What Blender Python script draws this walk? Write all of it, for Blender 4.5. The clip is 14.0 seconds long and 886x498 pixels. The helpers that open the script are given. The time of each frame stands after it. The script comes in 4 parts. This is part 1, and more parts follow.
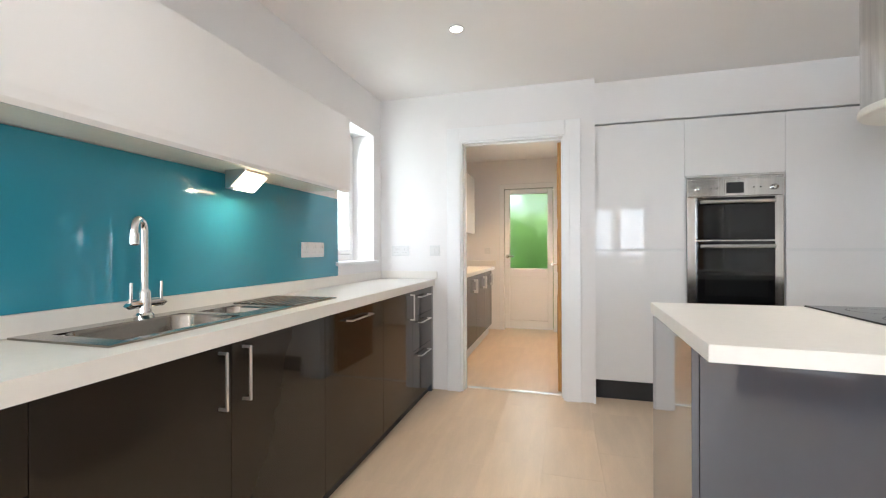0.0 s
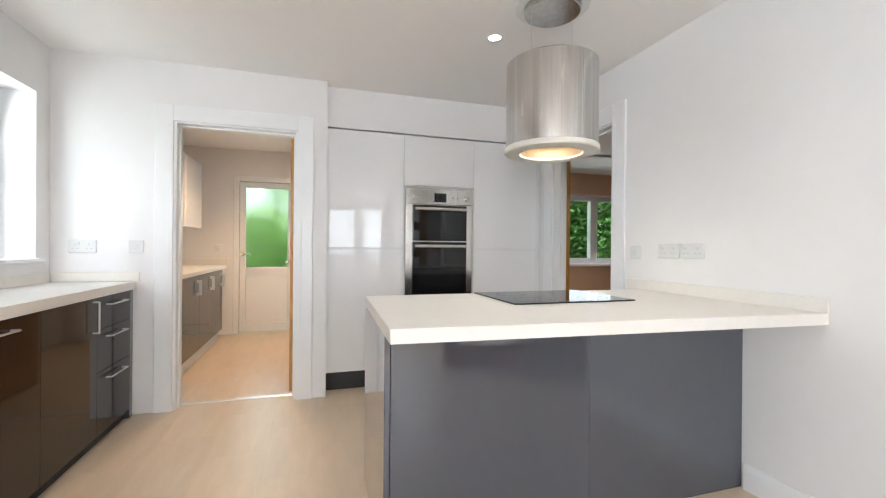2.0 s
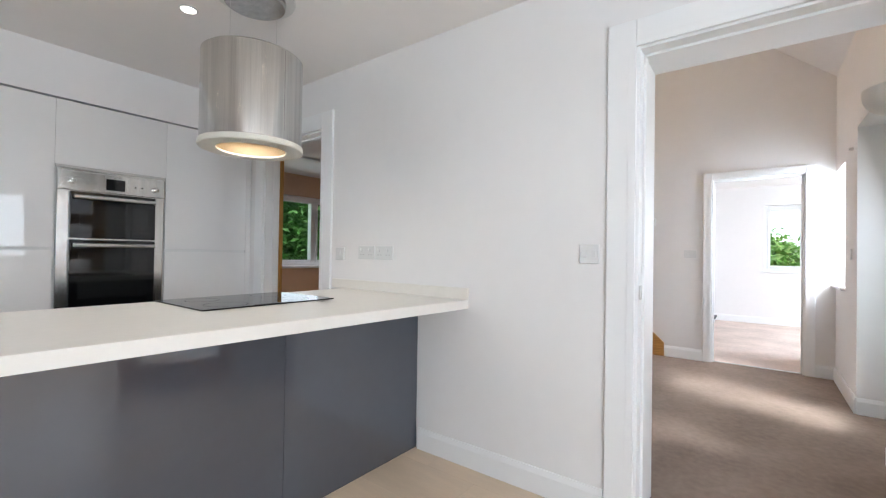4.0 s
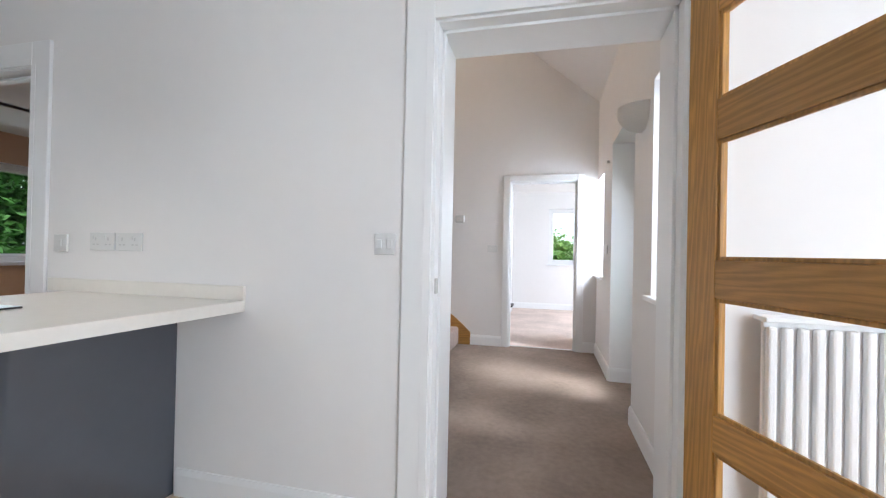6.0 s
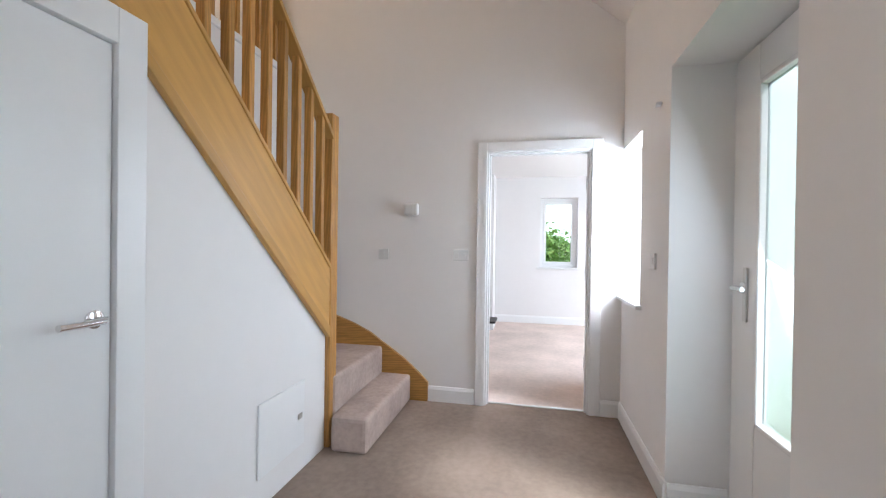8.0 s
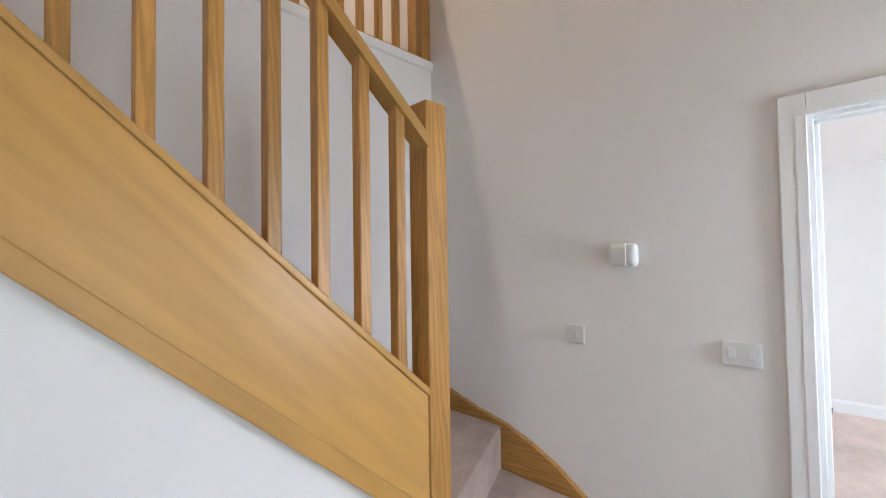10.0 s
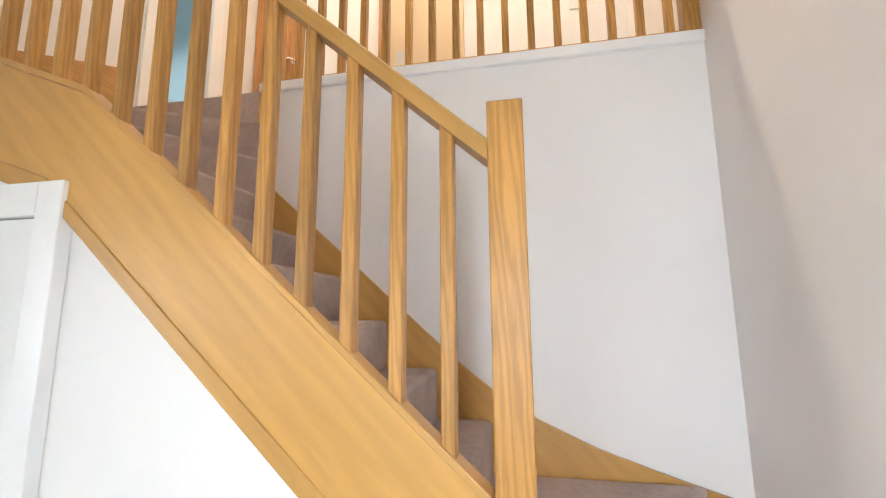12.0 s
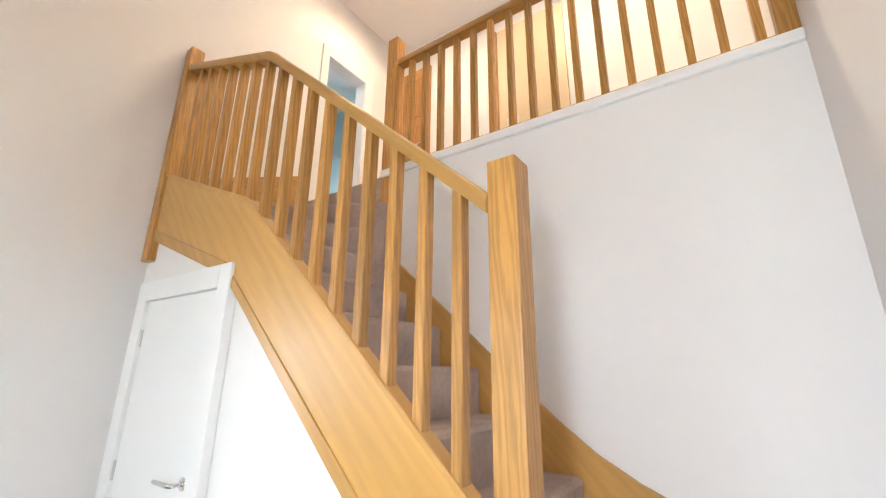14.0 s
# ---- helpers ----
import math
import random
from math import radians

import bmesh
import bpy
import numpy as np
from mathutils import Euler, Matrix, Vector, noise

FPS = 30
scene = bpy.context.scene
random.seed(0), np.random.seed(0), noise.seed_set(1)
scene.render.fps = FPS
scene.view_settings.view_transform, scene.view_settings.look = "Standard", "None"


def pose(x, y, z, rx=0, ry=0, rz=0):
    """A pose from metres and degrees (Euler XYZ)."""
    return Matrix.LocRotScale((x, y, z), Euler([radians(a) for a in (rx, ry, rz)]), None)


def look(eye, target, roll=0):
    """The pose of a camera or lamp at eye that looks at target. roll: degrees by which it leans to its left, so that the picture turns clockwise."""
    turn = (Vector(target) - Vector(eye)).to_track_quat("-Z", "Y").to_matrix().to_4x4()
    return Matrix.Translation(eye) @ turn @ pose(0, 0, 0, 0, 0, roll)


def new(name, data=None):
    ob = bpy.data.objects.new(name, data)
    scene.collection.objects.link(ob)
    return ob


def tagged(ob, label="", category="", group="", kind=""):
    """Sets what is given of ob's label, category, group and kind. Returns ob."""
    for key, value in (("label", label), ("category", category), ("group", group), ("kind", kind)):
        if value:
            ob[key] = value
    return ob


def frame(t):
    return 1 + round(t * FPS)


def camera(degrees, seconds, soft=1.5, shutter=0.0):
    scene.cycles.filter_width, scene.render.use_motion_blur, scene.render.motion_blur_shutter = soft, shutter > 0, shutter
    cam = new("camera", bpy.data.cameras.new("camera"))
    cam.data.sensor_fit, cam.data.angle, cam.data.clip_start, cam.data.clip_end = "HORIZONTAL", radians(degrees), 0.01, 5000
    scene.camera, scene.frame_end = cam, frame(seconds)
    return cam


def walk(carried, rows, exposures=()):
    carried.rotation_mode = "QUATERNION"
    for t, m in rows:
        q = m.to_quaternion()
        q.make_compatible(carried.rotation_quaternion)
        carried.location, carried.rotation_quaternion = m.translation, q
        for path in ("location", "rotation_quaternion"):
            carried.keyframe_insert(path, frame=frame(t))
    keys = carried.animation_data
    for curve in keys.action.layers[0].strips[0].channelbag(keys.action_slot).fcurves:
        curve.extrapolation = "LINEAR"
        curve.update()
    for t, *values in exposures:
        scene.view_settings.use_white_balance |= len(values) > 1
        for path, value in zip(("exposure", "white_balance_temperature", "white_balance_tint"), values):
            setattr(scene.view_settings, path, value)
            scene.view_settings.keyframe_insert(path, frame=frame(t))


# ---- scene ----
cam = camera(93.0, 14.0, soft=1.2)
PATH = [
    (0, (-0.13, 0.308, 1.138), (-0.67, 2.234, 1.141), -0.2),
    (0.5, (-0.079, 0.351, 1.117), (-0.379, 2.328, 1.118), -0.1),
    (1, (-0.05, 0.36, 1.123), (-0.051, 2.36, 1.117), -0.0),
    (1.5, (-0.001, 0.321, 1.126), (0.287, 2.3, 1.121), 0.2),
    (2, (0.012, 0.28, 1.137), (0.605, 2.191, 1.134), 0.5),
    (2.5, (0.019, 0.258, 1.143), (0.89, 2.058, 1.143), 0.7),
    (3, (0.033, 0.241, 1.156), (1.201, 1.865, 1.154), 0.7),
    (3.5, (0.05, 0.21, 1.169), (1.454, 1.634, 1.165), 1.0),
    (4, (0.1, 0.184, 1.136), (1.699, 1.386, 1.158), 0.9),
    (6.5, (0.72, 0.167, 1.116), (2.681, 0.562, 1.124), 0.9),
    (7, (1.187, 0.184, 1.137), (3.154, 0.542, 1.137), 0.5),
    (7.2, (1.403, 0.203, 1.152), (3.372, 0.553, 1.148), 0.6),
    (9.3, (3.303, 0.408, 1.417), (5.077, 1.332, 1.416), -0.1),
    (9.5, (3.424, 0.447, 1.438), (5.12, 1.507, 1.452), -0.5),
    (10, (3.704, 0.455, 1.525), (5.097, 1.888, 1.582), -0.9),
    (10.3, (3.828, 0.454, 1.572), (5.034, 2.049, 1.635), -1.1),
    (10.5, (3.948, 0.454, 1.564), (4.95, 2.183, 1.663), -1.5),
    (11, (4.163, 0.48, 1.587), (4.678, 2.408, 1.719), -0.9),
    (11.5, (4.458, 0.515, 1.597), (4.491, 2.507, 1.779), -0.9),
    (12, (4.687, 0.461, 1.521), (4.307, 2.4, 1.827), -0.4),
    (12.5, (4.873, 0.452, 1.494), (4.238, 2.314, 1.851), -0.2),
    (13, (5.021, 0.471, 1.475), (4.17, 2.232, 1.89), 0.1),
    (13.5, (5.093, 0.477, 1.465), (4.095, 2.143, 1.944), 0.4),
    (14, (5.125, 0.485, 1.465), (4.034, 2.062, 2.031), 0.6),
]
EXPO = [(0.0, 0.72, 6000, 10), (2.0, 0.74, 6000, 10), (3.0, 0.68, 5900, 10), (4.2, 0.38, 5800, 10), (6.5, 0.24, 5700, 10), (7.2, 0.20, 5700, 10), (9.3, 0.10, 5750, 10), (11.0, 0.56, 5900, 9), (12.0, 0.86, 6050, 9), (12.7, 0.98, 6050, 9), (14.0, 1.0, 6050, 9)]
walk(cam, [(t, look(eye, target, roll)) for t, eye, target, roll in PATH], EXPO)

# ---- world, sun, window light and added fills ----
world = bpy.data.worlds.new("world")
scene.world = world
world.use_nodes = True
wn = world.node_tree.nodes
sky = wn.new("ShaderNodeTexSky")
sky.sky_type, sky.sun_disc = "NISHITA", False
sky.sun_elevation, sky.sun_rotation = radians(48), radians(200)
sky.air_density, sky.dust_density = 1.0, 4.0
wn["Background"].inputs["Strength"].default_value = 0.15
world.node_tree.links.new(sky.outputs[0], wn["Background"].inputs["Color"])
sun = new("sun", bpy.data.lights.new("sun", "SUN"))
sun.data.energy, sun.data.angle, sun.data.color = 3.0, radians(12), (1, 0.96, 0.9)
sun.matrix_world = look((-6, -14, 18), (0, 0, 0))


def area(name, eye, target, sx, sy, watts, color=(1, 1, 1)):
    ob = new(name, bpy.data.lights.new(name, "AREA"))
    ob.data.shape, ob.data.size, ob.data.size_y, ob.data.energy, ob.data.color = "RECTANGLE", sx, sy, watts, color
    ob.matrix_world = look(eye, target)
    return ob


COOL = (0.93, 0.97, 1.0)
area("daylight_rear_window", (0.70, -3.6, 1.5), (0.70, 0, 1.2), 0.62, 1.15, 12, COOL)
area("daylight_rear_window", (1.52, -3.6, 1.5), (1.52, 0, 1.2), 0.58, 1.15, 12, COOL)
# added fill: carries most of the kitchen light from an unseen, assumed side opening
area("kitchen_side_fill", (-1.86, -1.75, 1.45), (0.4, 0.3, 0.6), 2.4, 1.3, 118, COOL)
area("daylight_sink_window", (-1.84, 3.17, 1.57), (0, 3.0, 1.2), 0.5, 0.95, 4.5, COOL)
area("daylight_hall_near", (2.76, -0.74, 1.5), (3.0, 1.2, 0.6), 0.34, 1.1, 6.5, COOL)
area("daylight_front_door", (3.95, -0.655, 1.25), (4.2, 1.6, 0.5), 0.52, 1.35, 5, COOL)
area("daylight_hall_far", (5.26, -0.74, 1.45), (4.8, 1.4, 0.7), 0.42, 1.0, 26, COOL)
# added fill that brightens the living room from out of view
area("living_fill", (7.4, -2.35, 1.4), (7.4, 0, 0.7), 2.6, 1.8, 72, COOL)
area("daylight_dining", (4.5, 6.2, 1.45), (4.4, 4, 0.8), 1.9, 1.1, 7, COOL)
area("daylight_back_door", (-0.54, 6.22, 1.4), (-0.5, 4, 1.2), 0.5, 1.0, 1.5, COOL)


def spot(name, x, y, z, watts, color=(1, 0.8, 0.58), size=130):
    ob = new(name, bpy.data.lights.new(name, "SPOT"))
    ob.data.energy, ob.data.color, ob.data.spot_size, ob.data.spot_blend = watts, color, radians(size), 0.6
    ob.data.shadow_soft_size = 0.03
    ob.matrix_world = pose(x, y, z)


# ---- materials ----
def mat(name, color, rough=0.5, metal=0.0, vary=0.06, scale=6.0, bump=0.0, bscale=60.0, coat=0.0, stretch=(1, 1, 1), spec=0.5, turn=(0, 0, 0)):
    m = bpy.data.materials.new(name)
    m.use_nodes = True
    n, l = m.node_tree.nodes, m.node_tree.links
    b = n["Principled BSDF"]
    b.inputs["Roughness"].default_value, b.inputs["Metallic"].default_value = rough, metal
    b.inputs["Coat Weight"].default_value, b.inputs["Coat Roughness"].default_value = coat, 0.03
    b.inputs["Specular IOR Level"].default_value = spec
    tc, mp = n.new("ShaderNodeTexCoord"), n.new("ShaderNodeMapping")
    mp.vector_type = "TEXTURE"
    mp.inputs["Scale"].default_value = [1 / s for s in stretch]
    mp.inputs["Rotation"].default_value = [radians(a) for a in turn]
    l.new(tc.outputs["Object"], mp.inputs["Vector"])
    a, c = n.new("ShaderNodeTexNoise"), n.new("ShaderNodeTexNoise")
    a.inputs["Scale"].default_value, a.inputs["Detail"].default_value = scale, 4
    c.inputs["Scale"].default_value, c.inputs["Detail"].default_value = scale * 9, 3
    for t in (a, c):
        l.new(mp.outputs[0], t.inputs["Vector"])
    add = n.new("ShaderNodeMath")
    add.operation = "MULTIPLY_ADD"
    l.new(c.outputs[0], add.inputs[0])
    add.inputs[1].default_value = 0.5
    l.new(a.outputs[0], add.inputs[2])
    ramp = n.new("ShaderNodeValToRGB")
    ramp.color_ramp.elements[0].position, ramp.color_ramp.elements[1].position = 0.45, 1.05
    ramp.color_ramp.elements[0].color = [v * (1 - vary) for v in color] + [1]
    ramp.color_ramp.elements[1].color = [min(1, v * (1 + vary)) for v in color] + [1]
    l.new(add.outputs[0], ramp.inputs[0])
    l.new(ramp.outputs[0], b.inputs["Base Color"])
    if bump:
        d, k = n.new("ShaderNodeTexNoise"), n.new("ShaderNodeBump")
        d.inputs["Scale"].default_value, d.inputs["Detail"].default_value = bscale, 3
        k.inputs["Strength"].default_value, k.inputs["Distance"].default_value = bump, 0.004
        l.new(mp.outputs[0], d.inputs["Vector"])
        l.new(d.outputs[0], k.inputs["Height"])
        l.new(k.outputs[0], b.inputs["Normal"])
    return m


def oak(name, stretch, turn=(0, 0, 0), color=(0.53, 0.272, 0.07), figure=0.26, vary=0.16, coarse=3.0):
    """Oak with fine grain and broad cathedral figure; stretch is small along the grain."""
    m = mat(name, color, 0.36, 0, vary, coarse, 0.12, 40, 0.0, stretch, 0.5, turn)
    n, l = m.node_tree.nodes, m.node_tree.links
    b, mp = n["Principled BSDF"], n["Mapping"]
    w = n.new("ShaderNodeTexWave")
    w.wave_type, w.bands_direction = "BANDS", "DIAGONAL"
    w.inputs["Scale"].default_value, w.inputs["Distortion"].default_value = 2.2, 9.0
    w.inputs["Detail"].default_value, w.inputs["Detail Scale"].default_value = 3.0, 1.2
    l.new(mp.outputs[0], w.inputs["Vector"])
    info, hsv = n.new("ShaderNodeObjectInfo"), n.new("ShaderNodeHueSaturation")
    mr = n.new("ShaderNodeMapRange")
    mr.inputs["To Min"].default_value, mr.inputs["To Max"].default_value = 0.82, 1.14
    l.new(info.outputs["Random"], mr.inputs["Value"])
    l.new(mr.outputs[0], hsv.inputs["Value"])
    mix = n.new("ShaderNodeMix")
    mix.data_type, mix.blend_type = "RGBA", "MULTIPLY"
    mix.inputs["Factor"].default_value = figure
    l.new(b.inputs["Base Color"].links[0].from_socket, mix.inputs["A"])
    l.new(w.outputs["Color"], mix.inputs["B"])
    l.new(mix.outputs["Result"], hsv.inputs["Color"])
    l.new(hsv.outputs[0], b.inputs["Base Color"])
    return m


def glow(name, color, strength):
    m = bpy.data.materials.new(name)
    m.use_nodes = True
    b = m.node_tree.nodes["Principled BSDF"]
    b.inputs["Base Color"].default_value = (*color, 1)
    b.inputs["Emission Color"].default_value, b.inputs["Emission Strength"].default_value = (*color, 1), strength
    return m


def glass(name, rough=0.0, color=(1, 1, 1)):
    m = bpy.data.materials.new(name)
    m.use_nodes = True
    n, l = m.node_tree.nodes, m.node_tree.links
    n.remove(n["Principled BSDF"])
    t, g, mix, f = n.new("ShaderNodeBsdfTransparent"), n.new("ShaderNodeBsdfGlossy"), n.new("ShaderNodeMixShader"), n.new("ShaderNodeLayerWeight")
    t.inputs[0].default_value = (*color, 1)
    g.inputs["Roughness"].default_value = rough
    f.inputs["Blend"].default_value = 0.5
    p, q = n.new("ShaderNodeMath"), n.new("ShaderNodeMath")
    p.operation, q.operation = "POWER", "MULTIPLY_ADD"
    p.inputs[1].default_value, q.inputs[1].default_value, q.inputs[2].default_value = 5.0, 0.7, 0.025
    l.new(f.outputs["Facing"], p.inputs[0]), l.new(p.outputs[0], q.inputs[0]), l.new(q.outputs[0], mix.inputs[0])
    l.new(t.outputs[0], mix.inputs[1]), l.new(g.outputs[0], mix.inputs[2])
    l.new(mix.outputs[0], n["Material Output"].inputs[0])
    return m


WALL = mat("wall_paint", (0.84, 0.822, 0.812), 0.85, 0, 0.015, 1.5, 0.05, 260)
CEIL = mat("ceiling_paint", (0.90, 0.875, 0.86), 0.9, 0, 0.012, 1.2)
TRIM = mat("white_gloss_trim", (0.87, 0.87, 0.87), 0.3, 0, 0.01, 3)
UPVC = mat("white_upvc", (0.88, 0.88, 0.88), 0.25, 0, 0.01, 3)
FRIDGE_WHITE = mat("white_gloss_lacquer", (0.83, 0.82, 0.81), 0.025, 0, 0.01, 2, coat=0.0)
# grey lacquer, its bluish tint put in for reflected daylight
GREY = mat("grey_gloss_lacquer", (0.066, 0.074, 0.092), 0.05, 0, 0.04, 2, coat=1.0)
# the same grey gloss with the warm floor's reflection put into its colour
GREY_WARM = mat("warm_tinted_gloss_lacquer", (0.024, 0.018, 0.013), 0.05, 0, 0.04, 2, spec=0.32)
PLINTH = mat("plinth_dark", (0.03, 0.03, 0.032), 0.5, 0, 0.08, 5)
WORKTOP = mat("worktop_laminate", (0.81, 0.775, 0.72), 0.38, 0, 0.02, 30, 0.02, 300)
TEAL = mat("teal_back_painted_glass", (0.042, 0.27, 0.365), 0.12, 0, 0.03, 1.5, coat=0.3)
# brushed grain; the upright colour streaks also stand in for reflections on the drum
STEEL = mat("brushed_steel", (0.56, 0.55, 0.53), 0.17, 1.0, 0.2, 1.6, 0.08, 10, 0, (16, 16, 0.25))
SINKSTEEL = mat("sink_steel", (0.31, 0.285, 0.25), 0.17, 1.0, 0.08, 10, 0.03, 60)
CHROME = mat("chrome", (0.8, 0.8, 0.8), 0.08, 1.0, 0.02, 4)
SATIN = mat("satin_nickel", (0.66, 0.65, 0.63), 0.28, 1.0, 0.04, 10)
BLACKGLASS = mat("black_glass", (0.005, 0.005, 0.006), 0.05, 0, 0.02, 3, coat=0.0)
BLACK = mat("black_plastic", (0.012, 0.012, 0.013), 0.4, 0, 0.05, 20)
PLASTIC = mat("white_plastic", (0.74, 0.74, 0.73), 0.35, 0, 0.01, 5)
PLASTER = mat("sconce_plaster", (0.88, 0.86, 0.82), 0.7, 0, 0.03, 12)
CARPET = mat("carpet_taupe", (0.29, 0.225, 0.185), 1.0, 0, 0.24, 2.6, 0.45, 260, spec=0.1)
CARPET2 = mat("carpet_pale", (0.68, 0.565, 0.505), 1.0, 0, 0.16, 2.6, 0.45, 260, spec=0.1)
STAIRCARPET = mat("stair_carpet", (0.47, 0.375, 0.33), 1.0, 0, 0.22, 4.0, 0.45, 260, spec=0.1)
SLATE = mat("slate_hearth", (0.02, 0.02, 0.022), 0.5, 0, 0.2, 8, 0.2, 30)
TAN = mat("dining_wall_paint", (0.62, 0.43, 0.30), 0.85, 0, 0.03, 1.5)
OAKZ = oak("oak_upright", (14, 14, 1.0))
OAKX = oak("oak_level", (1.0, 14, 14))
OAKY = oak("oak_across", (14, 1.0, 14))
OAKS = oak("oak_sloping", (0.45, 5, 4), (0, 41.7, 0), (0.55, 0.308, 0.085), 0.08, 0.11, 1.3)
CREAMDOOR = mat("cream_door_paint", (0.66, 0.52, 0.34), 0.4, 0, 0.03, 3)
LANDOAK = oak("oak_landing_door", (14, 14, 1.0), (0, 0, 0), (0.52, 0.25, 0.075))
CLEAR = glass("clear_glass")
FROST = bpy.data.materials.new("frosted_green_glass")
FROST.use_nodes = True
fb = FROST.node_tree.nodes["Principled BSDF"]
fb.inputs["Base Color"].default_value = (0.84, 0.93, 0.90, 1)
fb.inputs["Transmission Weight"].default_value, fb.inputs["Roughness"].default_value, fb.inputs["IOR"].default_value = 1.0, 0.36, 1.1
LAMP = glow("lamp_glass", (1.0, 0.9, 0.75), 9)
WARMLAMP = glow("warm_lamp_glass", (1.0, 0.83, 0.55), 6)
LEAF = mat("leaf_green", (0.27, 0.44, 0.12), 0.55, 0, 0.45, 9, spec=0.3)
LEAFDARK = mat("leaf_dark", (0.06, 0.16, 0.03), 0.5, 0, 0.5, 9, spec=0.3)
BARK = mat("bark", (0.10, 0.07, 0.05), 0.9, 0, 0.3, 12, 0.5, 30)
GRASS = mat("grass", (0.10, 0.24, 0.04), 0.9, 0, 0.35, 2, 0.6, 60)
BLUEROOM = mat("pale_blue_paint", (0.55, 0.68, 0.70), 0.8, 0, 0.02, 2)

# floor: pale limed-oak vinyl planks with fine grooves
FLOOR = mat("vinyl_plank", (0.66, 0.52, 0.375), 0.34, 0, 0.06, 3.0, 0.05, 60, 0.0, (6, 0.9, 6))
fn, fl = FLOOR.node_tree.nodes, FLOOR.node_tree.links
finfo, fh, fm = fn.new("ShaderNodeObjectInfo"), fn.new("ShaderNodeHueSaturation"), fn.new("ShaderNodeMapRange")
fm.inputs["To Min"].default_value, fm.inputs["To Max"].default_value = 0.97, 1.03
fl.new(finfo.outputs["Random"], fm.inputs["Value"]), fl.new(fm.outputs[0], fh.inputs["Value"])
fl.new(fn["Principled BSDF"].inputs["Base Color"].links[0].from_socket, fh.inputs["Color"])
fl.new(fh.outputs[0], fn["Principled BSDF"].inputs["Base Color"])


# ---- mesh helpers ----
def thing(name, at, label, category, group="", kind=""):
    ob = new(name)
    ob.location = at
    ob.empty_display_size = 0.1
    return tagged(ob, label, category, group, kind)


def root_of(ob):
    p = Vector((0, 0, 0))
    while ob:
        p += ob.location
        ob = ob.parent
    return p


def part(name, bm, material, parent=None, label="", smooth=False):
    me = bpy.data.meshes.new(name)
    bmesh.ops.recalc_face_normals(bm, faces=bm.faces)
    if parent:
        bmesh.ops.translate(bm, verts=bm.verts, vec=-root_of(parent))
    if smooth:
        for f in bm.faces:
            f.smooth = True
        for e in bm.edges:
            if len(e.link_faces) == 2 and e.calc_face_angle(0) > 0.6:
                e.smooth = False
    bm.to_mesh(me)
    bm.free()
    me.materials.append(material)
    ob = new(name, me)
    if parent:
        ob.parent = parent
    return tagged(ob, label)


def box(x0, y0, z0, x1, y1, z1, bev=0.0, bm=None, seg=2):
    """A box, its edges rounded by bev, as a new bmesh or added to bm."""
    own = bmesh.new()
    vs = bmesh.ops.create_cube(own, size=1)["verts"]
    for v in vs:
        v.co = Vector(((x0 + x1) / 2 + v.co.x * abs(x1 - x0), (y0 + y1) / 2 + v.co.y * abs(y1 - y0), (z0 + z1) / 2 + v.co.z * abs(z1 - z0)))
    if bev:
        bmesh.ops.bevel(own, geom=own.edges[:], offset=bev, segments=seg, profile=0.5, affect="EDGES", clamp_overlap=True)
    return own if bm is None else merge(bm, own)


def merge(bm, other):
    me = bpy.data.meshes.new("tmp")
    other.to_mesh(me)
    other.free()
    bm.from_mesh(me)
    bpy.data.meshes.remove(me)
    return bm


def prism(pts, axis, a0, a1, bev=0.0, bm=None):
    """A polygon (in x,z for axis y; y,z for axis x; x,y for axis z) drawn out from a0 to a1."""
    own = bmesh.new()
    put = {"x": lambda p, a: (a, p[0], p[1]), "y": lambda p, a: (p[0], a, p[1]), "z": lambda p, a: (p[0], p[1], a)}[axis]
    lo = [own.verts.new(put(p, a0)) for p in pts]
    hi = [own.verts.new(put(p, a1)) for p in pts]
    own.faces.new(lo), own.faces.new(hi[::-1])
    for i in range(len(pts)):
        j = (i + 1) % len(pts)
        own.faces.new((lo[i], hi[i], hi[j], lo[j]))
    bmesh.ops.recalc_face_normals(own, faces=own.faces)
    if bev:
        bmesh.ops.bevel(own, geom=own.edges[:], offset=bev, segments=2, profile=0.5, affect="EDGES", clamp_overlap=True)
    return own if bm is None else merge(bm, own)


def lathe(prof, at, seg=32, axis="z", bm=None, cap=True):
    """A turned body: profile rows of radius and height about an axis through at."""
    own = bmesh.new()
    rings = []
    for r, h in prof:
        ring = []
        for i in range(seg):
            a = 2 * math.pi * i / seg
            p = (r * math.cos(a), r * math.sin(a), h)
            p = {"z": p, "x": (h, p[0], p[1]), "y": (p[0], h, p[1])}[axis]
            ring.append(own.verts.new(Vector(at) + Vector(p)))
        rings.append(ring)
    for a, b in zip(rings, rings[1:]):
        for i in range(seg):
            j = (i + 1) % seg
            own.faces.new((a[i], a[j], b[j], b[i]))
    if cap:
        own.faces.new(rings[0]), own.faces.new(rings[-1][::-1])
    return own if bm is None else merge(bm, own)


